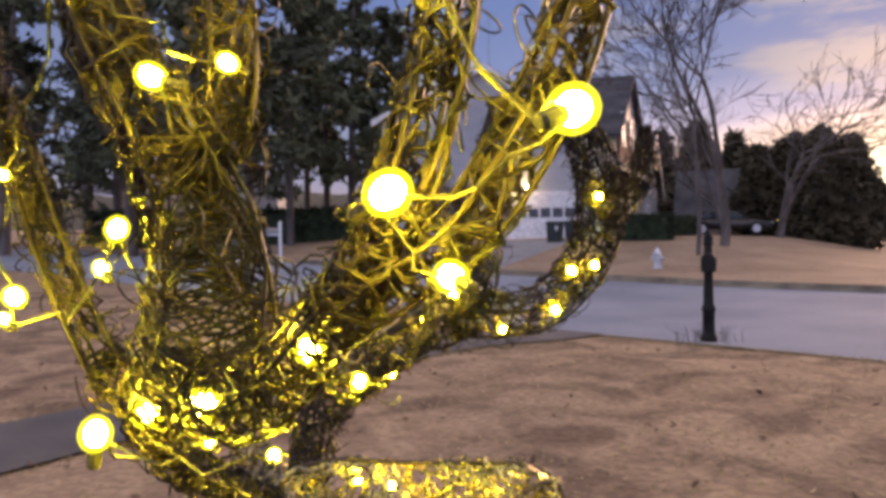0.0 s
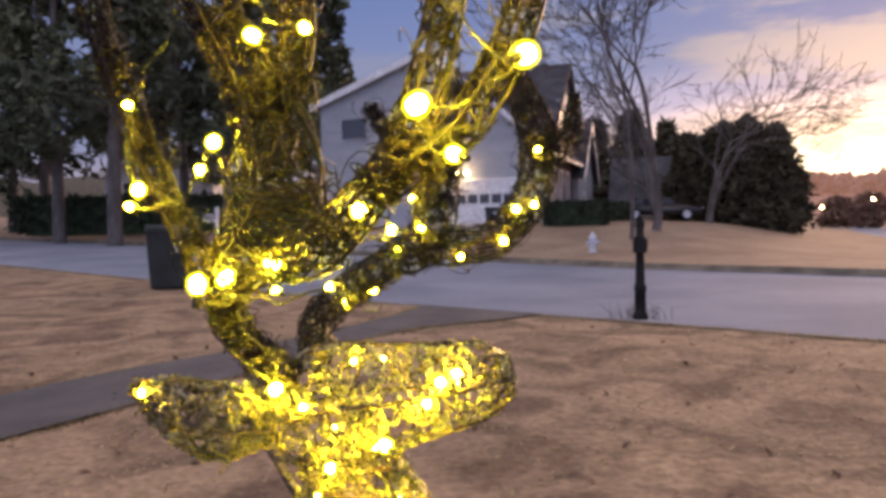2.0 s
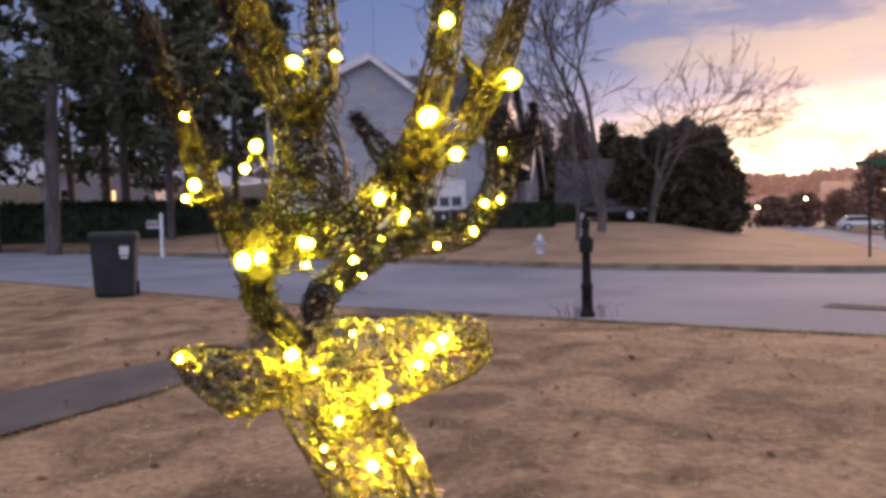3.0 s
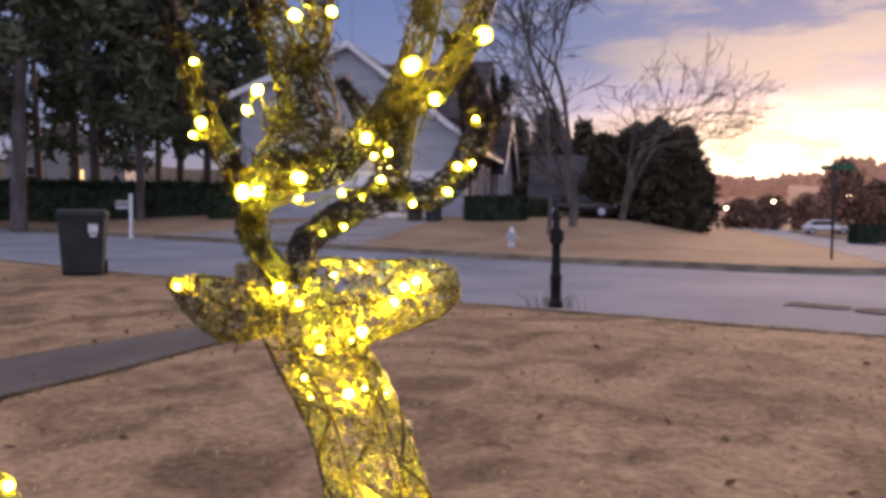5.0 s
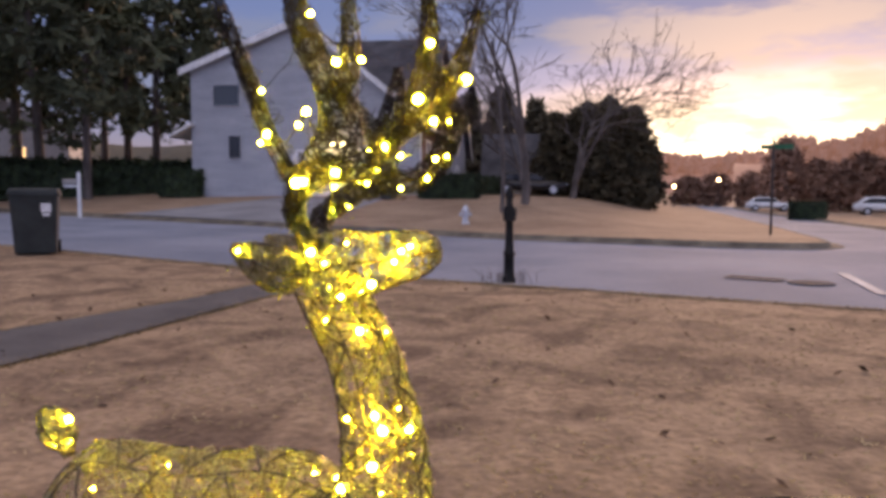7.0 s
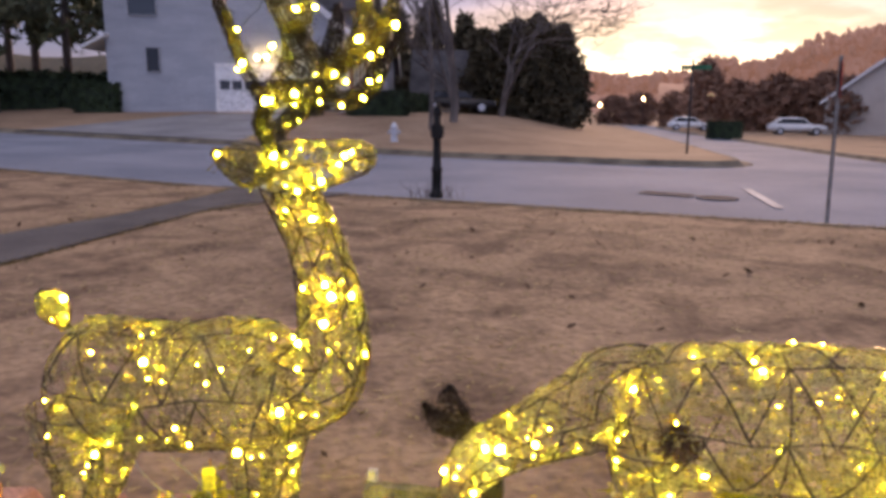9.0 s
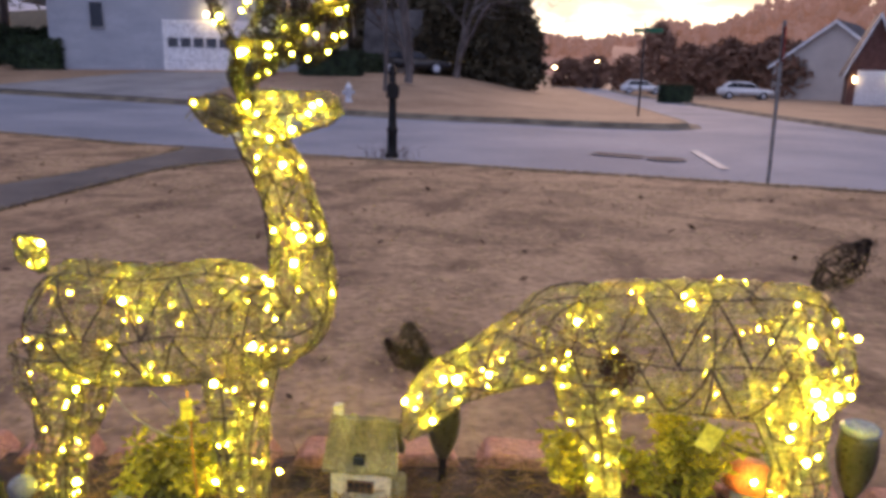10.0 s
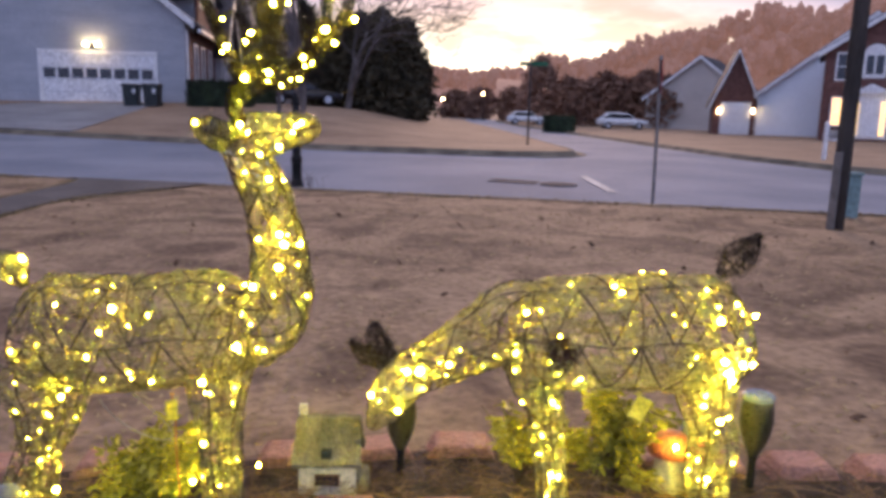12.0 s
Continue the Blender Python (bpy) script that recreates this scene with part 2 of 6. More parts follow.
def box(bm, x0, x1, y0, y1, z0, z1, bevel=0.0, taper=1.0):
    vs = []
    cx, cy = (x0 + x1) / 2, (y0 + y1) / 2
    for z, k in ((z0, 1.0), (z1, taper)):
        for x, y in ((x0, y0), (x1, y0), (x1, y1), (x0, y1)):
            vs.append(bm.verts.new((cx + (x - cx) * k, cy + (y - cy) * k, z)))
    fs = [bm.faces.new([vs[i] for i in f]) for f in ((3, 2, 1, 0), (4, 5, 6, 7), (0, 1, 5, 4), (1, 2, 6, 5), (2, 3, 7, 6), (3, 0, 4, 7))]
    if bevel:
        es = list({e for f in fs for e in f.edges})
        bmesh.ops.bevel(bm, geom=es, offset=bevel, segments=2, affect="EDGES", profile=0.6)
    return bm


def lathe(bm, prof, seg=20, at=(0, 0, 0), cap=True):
    rings = []
    for r, z in prof:
        rings.append([bm.verts.new((at[0] + r * math.cos(2 * math.pi * k / seg), at[1] + r * math.sin(2 * math.pi * k / seg), at[2] + z)) for k in range(seg)])
    for a, b in zip(rings, rings[1:]):
        for k in range(seg):
            bm.faces.new((a[k], a[(k + 1) % seg], b[(k + 1) % seg], b[k]))
    if cap:
        bm.faces.new(rings[0][::-1])
        bm.faces.new(rings[-1])
    return bm


def prism(bm, poly, y0, y1):
    """A polygon in x, z drawn out along y."""
    a = [bm.verts.new((x, y0, z)) for x, z in poly]
    b = [bm.verts.new((x, y1, z)) for x, z in poly]
    n = len(poly)
    bm.faces.new(a)
    bm.faces.new(b[::-1])
    for k in range(n):
        bm.faces.new((a[k], b[k], b[(k + 1) % n], a[(k + 1) % n]))
    bmesh.ops.recalc_face_normals(bm, faces=bm.faces[:])
    return bm


def sweep(lines, sides=3):
    """Tubes along polylines [(points n x 3, radii n)]: one vertex and one face list."""
    V, F, base = [], [], 0
    for pts, rad in lines:
        pts = np.asarray(pts, float)
        n = len(pts)
        rad = np.broadcast_to(np.asarray(rad, float), (n,))
        tan = np.gradient(pts, axis=0)
        tan /= np.linalg.norm(tan, axis=1)[:, None] + 1e-12
        ref = np.where(np.abs(tan[:, 2:3]) < 0.9, [[0, 0, 1.0]], [[1.0, 0, 0]])
        u = np.cross(tan, ref)
        u /= np.linalg.norm(u, axis=1)[:, None] + 1e-12
        v = np.cross(tan, u)
        for k in range(sides):
            a = 2 * math.pi * k / sides
            V.append(pts + (math.cos(a) * u + math.sin(a) * v) * rad[:, None])
        idx = base + np.arange(n)
        for k in range(sides):
            i0, i1 = idx + k * n, idx + ((k + 1) % sides) * n
            F.append(np.stack([i0[:-1], i0[1:], i1[1:], i1[:-1]], 1))
        base += n * sides
    return np.concatenate(V), np.concatenate(F)


def smooth_chain(pts, step=0.02):
    """Catmull-Rom through rows of x, y, z, r, resampled."""
    p = np.asarray(pts, float)
    q = np.vstack([2 * p[0] - p[1], p, 2 * p[-1] - p[-2]])
    out = []
    for i in range(1, len(q) - 2):
        n = max(2, int(np.linalg.norm(q[i + 1, :3] - q[i, :3]) / step))
        for t in np.linspace(0, 1, n, endpoint=False):
            a, b, c, d = q[i - 1], q[i], q[i + 1], q[i + 2]
            out.append(0.5 * (2 * b + (c - a) * t + (2 * a - 5 * b + 4 * c - d) * t * t + (3 * b - a - 3 * c + d) * t ** 3))
    out.append(p[-1])
    return np.array(out)


# ---------------------------------------------------------------- the lie of the land
E_S, E_N = np.array((0.762, -0.648)), np.array((0.648, 0.762))   # along the street, and across it


def street(s, n):
    return E_S * s + E_N * n


def sstep(a, b, x):
    t = np.clip((x - a) / (b - a), 0, 1)
    return t * t * (3 - 2 * t)


def land(x, y):
    """Height of the grass; kerbs and roads are set off from it."""
    x, y = np.asarray(x, float), np.asarray(y, float)
    s, n = x * E_S[0] + y * E_S[1], x * E_N[0] + y * E_N[1]
    near = -0.13 + 0.11 * sstep(2.0, 9.0, n) + 0.0175 * np.maximum(0, -s - 8)
    cross = -0.22 * (n - 20.5)
    w = 1 - sstep(-11, -1, s - cross)
    far = 0.02 + 0.016 * np.maximum(0, -s - 8) * (n < 60) + w * (0.085 * np.clip(n - 21.0, 0, 11)) - (1 - w) * (0.009 * np.clip(n - 21, 0, 60) + 0.12 * sstep(3, 9, s - cross))
    return near + (far - near) * sstep(9.4, 20.8, n)


def sheet(name, us, vs, place, material, drop=0.0, parent=None, **tags):
    """A grid sheet over two parameter lists, draped on the land."""
    P = [[place(u, v) for v in vs] for u in us]
    V, F = [], []
    for row in P:
        for q in row:
            V.append((q[0], q[1], float(land(q[0], q[1])) + drop + (q[2] if len(q) > 2 else 0)))
    m = len(vs)
    for i in range(len(us) - 1):
        for j in range(m - 1):
            F.append((i * m + j, (i + 1) * m + j, (i + 1) * m + j + 1, i * m + j + 1))
    ob = raw(name, V, F, material, parent, smooth=True)
    return tagged(ob, **tags)


LEFT_EDGE = [(-60.0, 20.5), (-30, 20.5), (-14, 20.4), (-6, 20.3), (-2.0, 20.2), (-0.4, 20.8), (-0.3, 22.5), (-1.0, 26), (-3.0, 36), (-8.5, 62), (-18, 105)]
RIGHT_EDGE = [(60.0, 18.6), (30, 18.6), (14, 18.5), (9.5, 18.6), (7.0, 19.4), (5.4, 22.0), (4.2, 26), (2.0, 36), (-3.5, 62), (-13, 105)]


def edge_curve(pts, step):
    return smooth_chain([(*street(s, n), 0, 0) for s, n in pts], step)[:, :2]


def kerb_strip(name, line, inward, label):
    """Rolled concrete kerb along a line; inward: +1 when the grass is to the left of it."""
    prof = [(-0.03, 0.012), (0.06, 0.015), (0.14, 0.0), (0.20, -0.07), (0.27, -0.115), (0.5, -0.128), (0.5, -0.25)]
    t = np.gradient(line, axis=0)
    t /= np.linalg.norm(t, axis=1)[:, None]
    nrm = np.stack([t[:, 1], -t[:, 0]], 1) * inward
    V, F = [], []
    for p, d in zip(line, nrm):
        z = float(land(*p))
        for o, h in prof:
            V.append((p[0] + d[0] * o, p[1] + d[1] * o, z + h))
    m = len(prof)
    for i in range(len(line) - 1):
        for j in range(m - 1):
            F.append((i * m + j, (i + 1) * m + j, (i + 1) * m + j + 1, i * m + j + 1))
    return tagged(raw(name, V, F, M_KERB, smooth=True), label=label, category="kerb", kind="structure")


def build_land():
    far = np.concatenate([-np.geomspace(900, 4, 26), np.linspace(-3, 3, 3), np.geomspace(4, 900, 26)])
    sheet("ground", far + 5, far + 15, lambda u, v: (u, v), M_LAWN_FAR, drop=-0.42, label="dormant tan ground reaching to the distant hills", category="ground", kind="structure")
    ss = np.concatenate([np.linspace(-60, -14, 24), np.linspace(-13, 14, 110), np.linspace(15, 60, 22)])
    nn = np.concatenate([np.linspace(-14, -2, 10), np.linspace(-1.5, 9.62, 70)])
    rng = np.random.RandomState(3)

    def bumpy(s, n):
        x, y = street(s, n)
        h = 0.012 * noise.noise((x * 1.3, y * 1.3, 0)) + 0.008 * noise.noise((x * 4, y * 4, 5))
        return (x, y, h)
    sheet("front_lawn", ss, nn, bumpy, M_LAWN, label="dormant tan lawn with dark worn patches", category="lawn", kind="structure")
    rs = np.concatenate([np.linspace(-60, -13, 36), np.linspace(-12, 14, 60), np.linspace(15, 60, 34)])
    sheet("road", rs, np.linspace(9.7, 24, 70), lambda s, n: street(s, n), M_ROAD, drop=-0.13, label="pale worn asphalt road", category="road", kind="structure")
    sheet("side_road", np.linspace(0, 1, 40), np.linspace(23.5, 120, 50), lambda u, n: street(-0.22 * (n - 20.5) - 6 + 19 * u, n), M_ROAD, drop=-0.125, label="grey asphalt side road running downhill", category="road", kind="structure")
    left = edge_curve(LEFT_EDGE, 0.7)
    right = edge_curve(RIGHT_EDGE, 0.7)
    near = np.array([street(s, 9.55) for s in np.linspace(-60, 60, 160)])
    kerb_strip("kerb_near", near, -1, "mossy concrete kerb along the front lawn")
    kerb_strip("kerb_far", left, 1, "concrete kerb round the corner lawn")
    kerb_strip("kerb_corner", right, -1, "concrete kerb of the side road")
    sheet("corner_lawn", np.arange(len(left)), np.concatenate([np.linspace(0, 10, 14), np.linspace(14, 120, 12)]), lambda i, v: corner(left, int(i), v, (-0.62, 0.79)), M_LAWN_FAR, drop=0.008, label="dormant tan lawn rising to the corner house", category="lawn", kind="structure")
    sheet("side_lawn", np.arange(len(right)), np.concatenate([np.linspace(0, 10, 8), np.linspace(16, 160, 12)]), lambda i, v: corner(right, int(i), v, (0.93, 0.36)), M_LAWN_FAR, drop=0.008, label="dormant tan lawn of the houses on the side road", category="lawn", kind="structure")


def corner(line, i, v, d):
    return (line[i][0] + d[0] * v, line[i][1] + d[1] * v)


build_land()


def drive_side(u, v, a, b):
    return (a[0] + (b[0] - a[0]) * u, a[1] + (b[1] - a[1]) * u)


PATH_FAR = [(-5.2, 3.2), (-3.8, 5.3), (-2.31, 7.4), (-1.55, 8.2), (-0.72, 9.03), (0.04, 10.15), (0.55, 11.1), (0.76, 11.7), (0.62, 12.1)]
PATH_NEAR = [(-4.0, 2.4), (-2.9, 4.2), (-1.70, 6.05), (-1.16, 6.8), (-0.35, 8.12), (0.34, 9.2), (0.80, 9.65), (1.79, 10.13), (2.4, 10.6)]


def build_paths():
    # own path from the street, flaring at the kerb
    L1 = smooth_chain([(x, y, 0, 0) for x, y in PATH_FAR], 0.2)
    L2 = smooth_chain([(x, y, 0, 0) for x, y in PATH_NEAR], 0.2)
    n = 26
    i1, i2 = np.linspace(0, len(L1) - 1, n).astype(int), np.linspace(0, len(L2) - 1, n).astype(int)
    sheet("path", np.arange(n), np.linspace(0, 1, 5), lambda k, v: tuple(L1[i1[int(k)]][:2] * (1 - v) + L2[i2[int(k)]][:2] * v), M_PATH, drop=0.022, label="dark asphalt path across the lawn to the street", category="path", kind="structure")
    # the neighbour's concrete drive
    a0, a1, b0, b1 = street(-25.5, 20.3), street(-15.5, 20.3), np.array((0.2, 37.2)), np.array((5.6, 35.6))
    sheet("driveway", np.linspace(0, 1, 14), np.linspace(0, 1, 8), lambda u, v: tuple((a0 * (1 - v) + a1 * v) * (1 - u) + (b0 * (1 - v) + b1 * v) * u), M_DRIVE, drop=0.03, label="pale concrete drive up to the garage", category="driveway", kind="structure")


build_paths()


# ---------------------------------------------------------------- houses
def slab(bm, a, b, y0, y1, t=0.16):
    """A roof slab whose section runs from a to b (x, z), drawn out along y."""
    (x0, z0), (x1, z1) = a, b
    return prism(bm, [(x0, z0), (x1, z1), (x1, z1 + t), (x0, z0 + t)], y0, y1)


def window(parent, x, z, w, h, y=0.0, label="white-framed sash window", lit=None, bars=1, turn=0.0, name="window", e=0.09, trim=None):
    """A framed window on a wall facing -y (turn 90: facing +x, then x runs along y and y is the wall's x)."""
    m = pose(x, y, z) if not turn else pose(y, x, z, 0, 0, 90)
    f = bmesh.new()
    box(f, -w / 2 - e, -w / 2, -0.07, 0.06, -h / 2 - e, h / 2 + e)
    box(f, w / 2, w / 2 + e, -0.07, 0.06, -h / 2 - e, h / 2 + e)
    box(f, -w / 2, w / 2, -0.07, 0.06, h / 2, h / 2 + e)
    box(f, -w / 2, w / 2, -0.09, 0.06, -h / 2 - e, -h / 2)
    for k in range(bars):
        zz = -h / 2 + h * (k + 1) / (bars + 1)
        box(f, -w / 2, w / 2, -0.05, 0.03, zz - 0.025, zz + 0.025)
    fr = part(name, f, trim or M_TRIM, parent, label)
    fr.matrix_local = m
    g = bmesh.new()
    box(g, -w / 2, w / 2, -0.02, 0.02, -h / 2, h / 2)
    part("pane", g, lit or M_GLASS, fr)
    return fr


def corner_house():
    h = empty("house", pose(6.9, 36.0, 1.0, 0, 0, -20), label="two-storey house with pale siding, charcoal roof and brick front", category="house")
    wall = [(-11.6, -1.0), (0, -1.0), (0, 3.9), (-5.8, 8.5), (-11.6, 6.3)]
    part("garage_wing_wall", prism(bmesh.new(), wall, 0.0, 9.0), M_SIDING, h, "pale grey lapped siding")
    bm = bmesh.new()
    for k in range(40):   # lapped boards, proud of the wall
        z = -0.1 + 0.205 * k
        x0 = -11.6 if z < 6.3 else -11.6 + (z - 6.3) / 2.2 * 5.8
        x1 = 0.0 if z < 3.9 else -(z - 3.9) / 4.6 * 5.8
        if x1 - x0 > 0.4:
            prism_board(bm, x0 + 0.02, x1 - 0.02, z)
    part("siding_board", bm, M_SIDING, h)
    part("roof", slab(bmesh.new(), (0.45, 3.55), (-5.8, 8.52), -0.35, 9.3), M_ROOF, h)
    part("roof", slab(bmesh.new(), (-12.0, 6.15), (-5.8, 8.52), -0.35, 9.3), M_ROOF, h)
    part("rake_board", slab(bmesh.new(), (0.47, 3.36), (-5.8, 8.34), -0.40, -0.34, 0.34), M_TRIM, h, "white rake board")
    part("rake_board", slab(bmesh.new(), (-12.05, 5.97), (-5.8, 8.34), -0.40, -0.34, 0.34), M_TRIM, h, "white rake board")
    # lower return roof at the far corner
    part("return_roof", slab(bmesh.new(), (-12.6, 2.9), (-11.4, 3.5), -0.5, 3.0, 0.14), M_TRIM, h, "white eave return")
    # main block
    bm = bmesh.new()
    box(bm, -9.0, -0.03, 3.0, 12.0, -1.0, 5.6)
    part("main_wall", bm, M_SIDING, h)
    g = bmesh.new()
    for x0, x1 in ((-0.25, -0.03),):
        vs = [(x0, 3.0, 5.6), (x0, 7.3, 8.8), (x0, 11.8, 5.6)]
        a, b = [g.verts.new(v) for v in vs], [g.verts.new((x1, v[1], v[2])) for v in vs]
        g.faces.new(a), g.faces.new(b[::-1])
        for k in range(3):
            g.faces.new((a[k], b[k], b[(k + 1) % 3], a[(k + 1) % 3]))
    bmesh.ops.recalc_face_normals(g, faces=g.faces[:])
    part("gable", g, M_SIDING, h)
    for sgn, y0 in ((1, 2.2), (-1, 12.4)):
        bm = bmesh.new()
        vs = [(-9.3, y0, 5.0), (0.35, y0, 5.0), (0.35, 7.3, 8.82), (-9.3, 7.3, 8.82)]
        a, b = [bm.verts.new(v) for v in vs], [bm.verts.new((v[0], v[1], v[2] + 0.16)) for v in vs]
        bm.faces.new(a), bm.faces.new(b[::-1])
        for k in range(4):
            bm.faces.new((a[k], b[k], b[(k + 1) % 4], a[(k + 1) % 4]))
        bmesh.ops.recalc_face_normals(bm, faces=bm.faces[:])
        part("main_roof", bm, M_ROOF, h)
    # brick front with gutter roof over it
    bm = bmesh.new()
    box(bm, 0.0, 0.14, 0.05, 9.5, -1.0, 3.3)
    part("brick_front", bm, M_BRICK, h, "dark red brick facing")
    bm = bmesh.new()
    box(bm, -0.02, 0.12, 3.2, 11.6, 3.35, 5.5)
    part("brick_front_upper", bm, M_BRICK, h, "dark red brick facing")
    bm = bmesh.new()
    prism(bm, [(0.0, 3.9), (0.75, 3.35), (0.75, 3.5), (0.0, 4.05)], -0.3, 9.6)
    part("skirt_roof", bm, M_ROOF, h)
    bm = bmesh.new()
    box(bm, 0.62, 0.78, -0.34, 9.6, 3.22, 3.36)
    part("gutter", bm, M_TRIM, h, "white gutter")
    bm = bmesh.new()
    lathe(bm, [(0.05, -0.2), (0.05, 3.3)], 8, (0.1, -0.08, 0))
    part("downpipe", bm, M_TRIM, h)
    for y in (1.9, 4.1, 6.6):
        window(h, y, 1.75, 0.85, 2.0, y=0.15, turn=90, label="tall white-framed window in brick")
    for y in (4.4, 7.2):
        window(h, y, 5.6, 0.9, 1.5, y=0.13, turn=90, label="white-framed upper window")
    window(h, -9.7, 5.0, 1.35, 1.0, y=-0.03, label="dark window in a slim grey frame", e=0.04, trim=M_SIDING, bars=0)
    window(h, -9.3, 2.45, 0.62, 1.1, y=-0.03, label="narrow dark window in a slim grey frame", e=0.04, trim=M_SIDING, bars=0)
    bm = bmesh.new()
    box(bm, -6.0, -5.6, -0.06, 0.02, 6.7, 7.2, 0.02)
    part("gable_vent", bm, M_SIDING_B, h, "louvred gable vent")
    # garage door in its frame
    x0, x1, top = -6.15, -1.4, 2.12
    bm = bmesh.new()
    box(bm, x0 - 0.16, x0, -0.09, 0.05, -0.15, top + 0.18)
    box(bm, x1, x1 + 0.16, -0.09, 0.05, -0.15, top + 0.18)
    box(bm, x0, x1, -0.09, 0.05, top, top + 0.18)
    frame_ob = part("garage_door_frame", bm, M_TRIM, h, "white garage door surround")
    bm = bmesh.new()
    ph = (top + 0.1) / 4
    for r in range(4):
        z0 = -0.1 + ph * r
        box(bm, x0, x1, -0.045, 0.0, z0 + 0.012, z0 + ph - 0.006)
        if r != 2:
            for c in range(8):
                cx = x0 + (x1 - x0) * (c + 0.5) / 8
                box(bm, cx - 0.235, cx + 0.235, -0.062, -0.04, z0 + 0.09, z0 + ph - 0.09, 0.008)
    door = part("garage_door", bm, M_DOORW, h, "white panelled garage door with a row of panes")
    for c in range(8):
        cx = x0 + (x1 - x0) * (c + 0.5) / 8
        bm = bmesh.new()
        z0 = -0.1 + ph * 2
        box(bm, cx - 0.24, cx + 0.24, -0.066, -0.05, z0 + 0.07, z0 + ph - 0.06)
        part("pane", bm, M_GLASS, door)
    # flood lamp over the door
    bm = bmesh.new()
    box(bm, -4.2, -3.7, -0.16, 0.0, 2.42, 2.56, 0.02)
    lamp = part("wall_lamp", bm, M_BLACKMETAL, h, "black twin flood lamp, lit")
    for dx in (-0.24, 0.24):
        bm = bmesh.new()
        bmesh.ops.create_uvsphere(bm, u_segments=14, v_segments=8, radius=0.10, matrix=Matrix.Translation((-3.95 + dx, -0.26, 2.55)))
        part("bulb", bm, M_LAMPW, lamp, "glowing bulb", True)
    # roof antenna and flue
    bm = bmesh.new()
    lathe(bm, [(0.02, 8.5), (0.012, 11.2)], 6, (-5.8, 0.4, 0))
    part("antenna", bm, M_GALV, h, "thin roof antenna")
    bm = bmesh.new()
    lathe(bm, [(0.08, 7.2), (0.08, 7.95), (0.13, 7.95), (0.13, 8.1)], 10, (-7.6, 1.2, 0))
    part("flue", bm, M_GALV, h)
    return h


def prism_board(bm, x0, x1, z):
    vs = [(x0, -0.002, z + 0.2), (x0, -0.022, z), (x0, 0.0, z), (x1, -0.002, z + 0.2), (x1, -0.022, z), (x1, 0.0, z)]
    v = [bm.verts.new(p) for p in vs]
    for f in ((0, 1, 4, 3), (1, 2, 5, 4), (0, 2, 1), (3, 4, 5)):
        bm.faces.new([v[k] for k in f])


def gable_house(at, turn, w, d, eave, ridge, wall_mat, label, roof_over=0.4, windows=(), right_windows=(), name="house", garage=None, brick_gable=None, porch=None):
    """A house whose gable wall (width w along x) faces -y; ridge along y."""
    h = empty(name, pose(*at, 0, 0, turn), label=label, category="house")
    part("wall", prism(bmesh.new(), [(-w / 2, -1.2), (w / 2, -1.2), (w / 2, eave), (0, ridge), (-w / 2, eave)], 0, d), wall_mat, h)
    k = (ridge - eave) / (w / 2)
    for sg in (-1, 1):
        part("roof", slab(bmesh.new(), (sg * (w / 2 + roof_over), eave - k * roof_over), (0, ridge + 0.02), -roof_over, d + roof_over), M_ROOF, h)
        part("rake_board", slab(bmesh.new(), (sg * (w / 2 + roof_over), eave - k * roof_over - 0.2), (0, ridge - 0.18), -roof_over - 0.06, -roof_over + 0.02, 0.3), M_TRIM, h, "white rake board")
    for x, z, ww, hh, lit in windows:
        window(h, x, z, ww, hh, y=-0.03, lit=lit)
    for y, z, ww, hh, lit in right_windows:
        window(h, y, z, ww, hh, y=w / 2 + 0.03, turn=90, lit=lit)
    if garage:
        x, ww = garage
        bm = bmesh.new()
        box(bm, x - ww / 2 - 0.12, x + ww / 2 + 0.12, -0.06, 0.0, -0.1, 2.4)
        gd = part("garage_door", bm, M_DOORW, h, "white panelled garage door")
        for r in range(4):
            bm = bmesh.new()
            box(bm, x - ww / 2, x + ww / 2, -0.1, -0.05, 0.02 + 0.55 * r, 0.54 + 0.55 * r, 0.01)
            part("door_panel", bm, M_DOORW, gd)
    return h


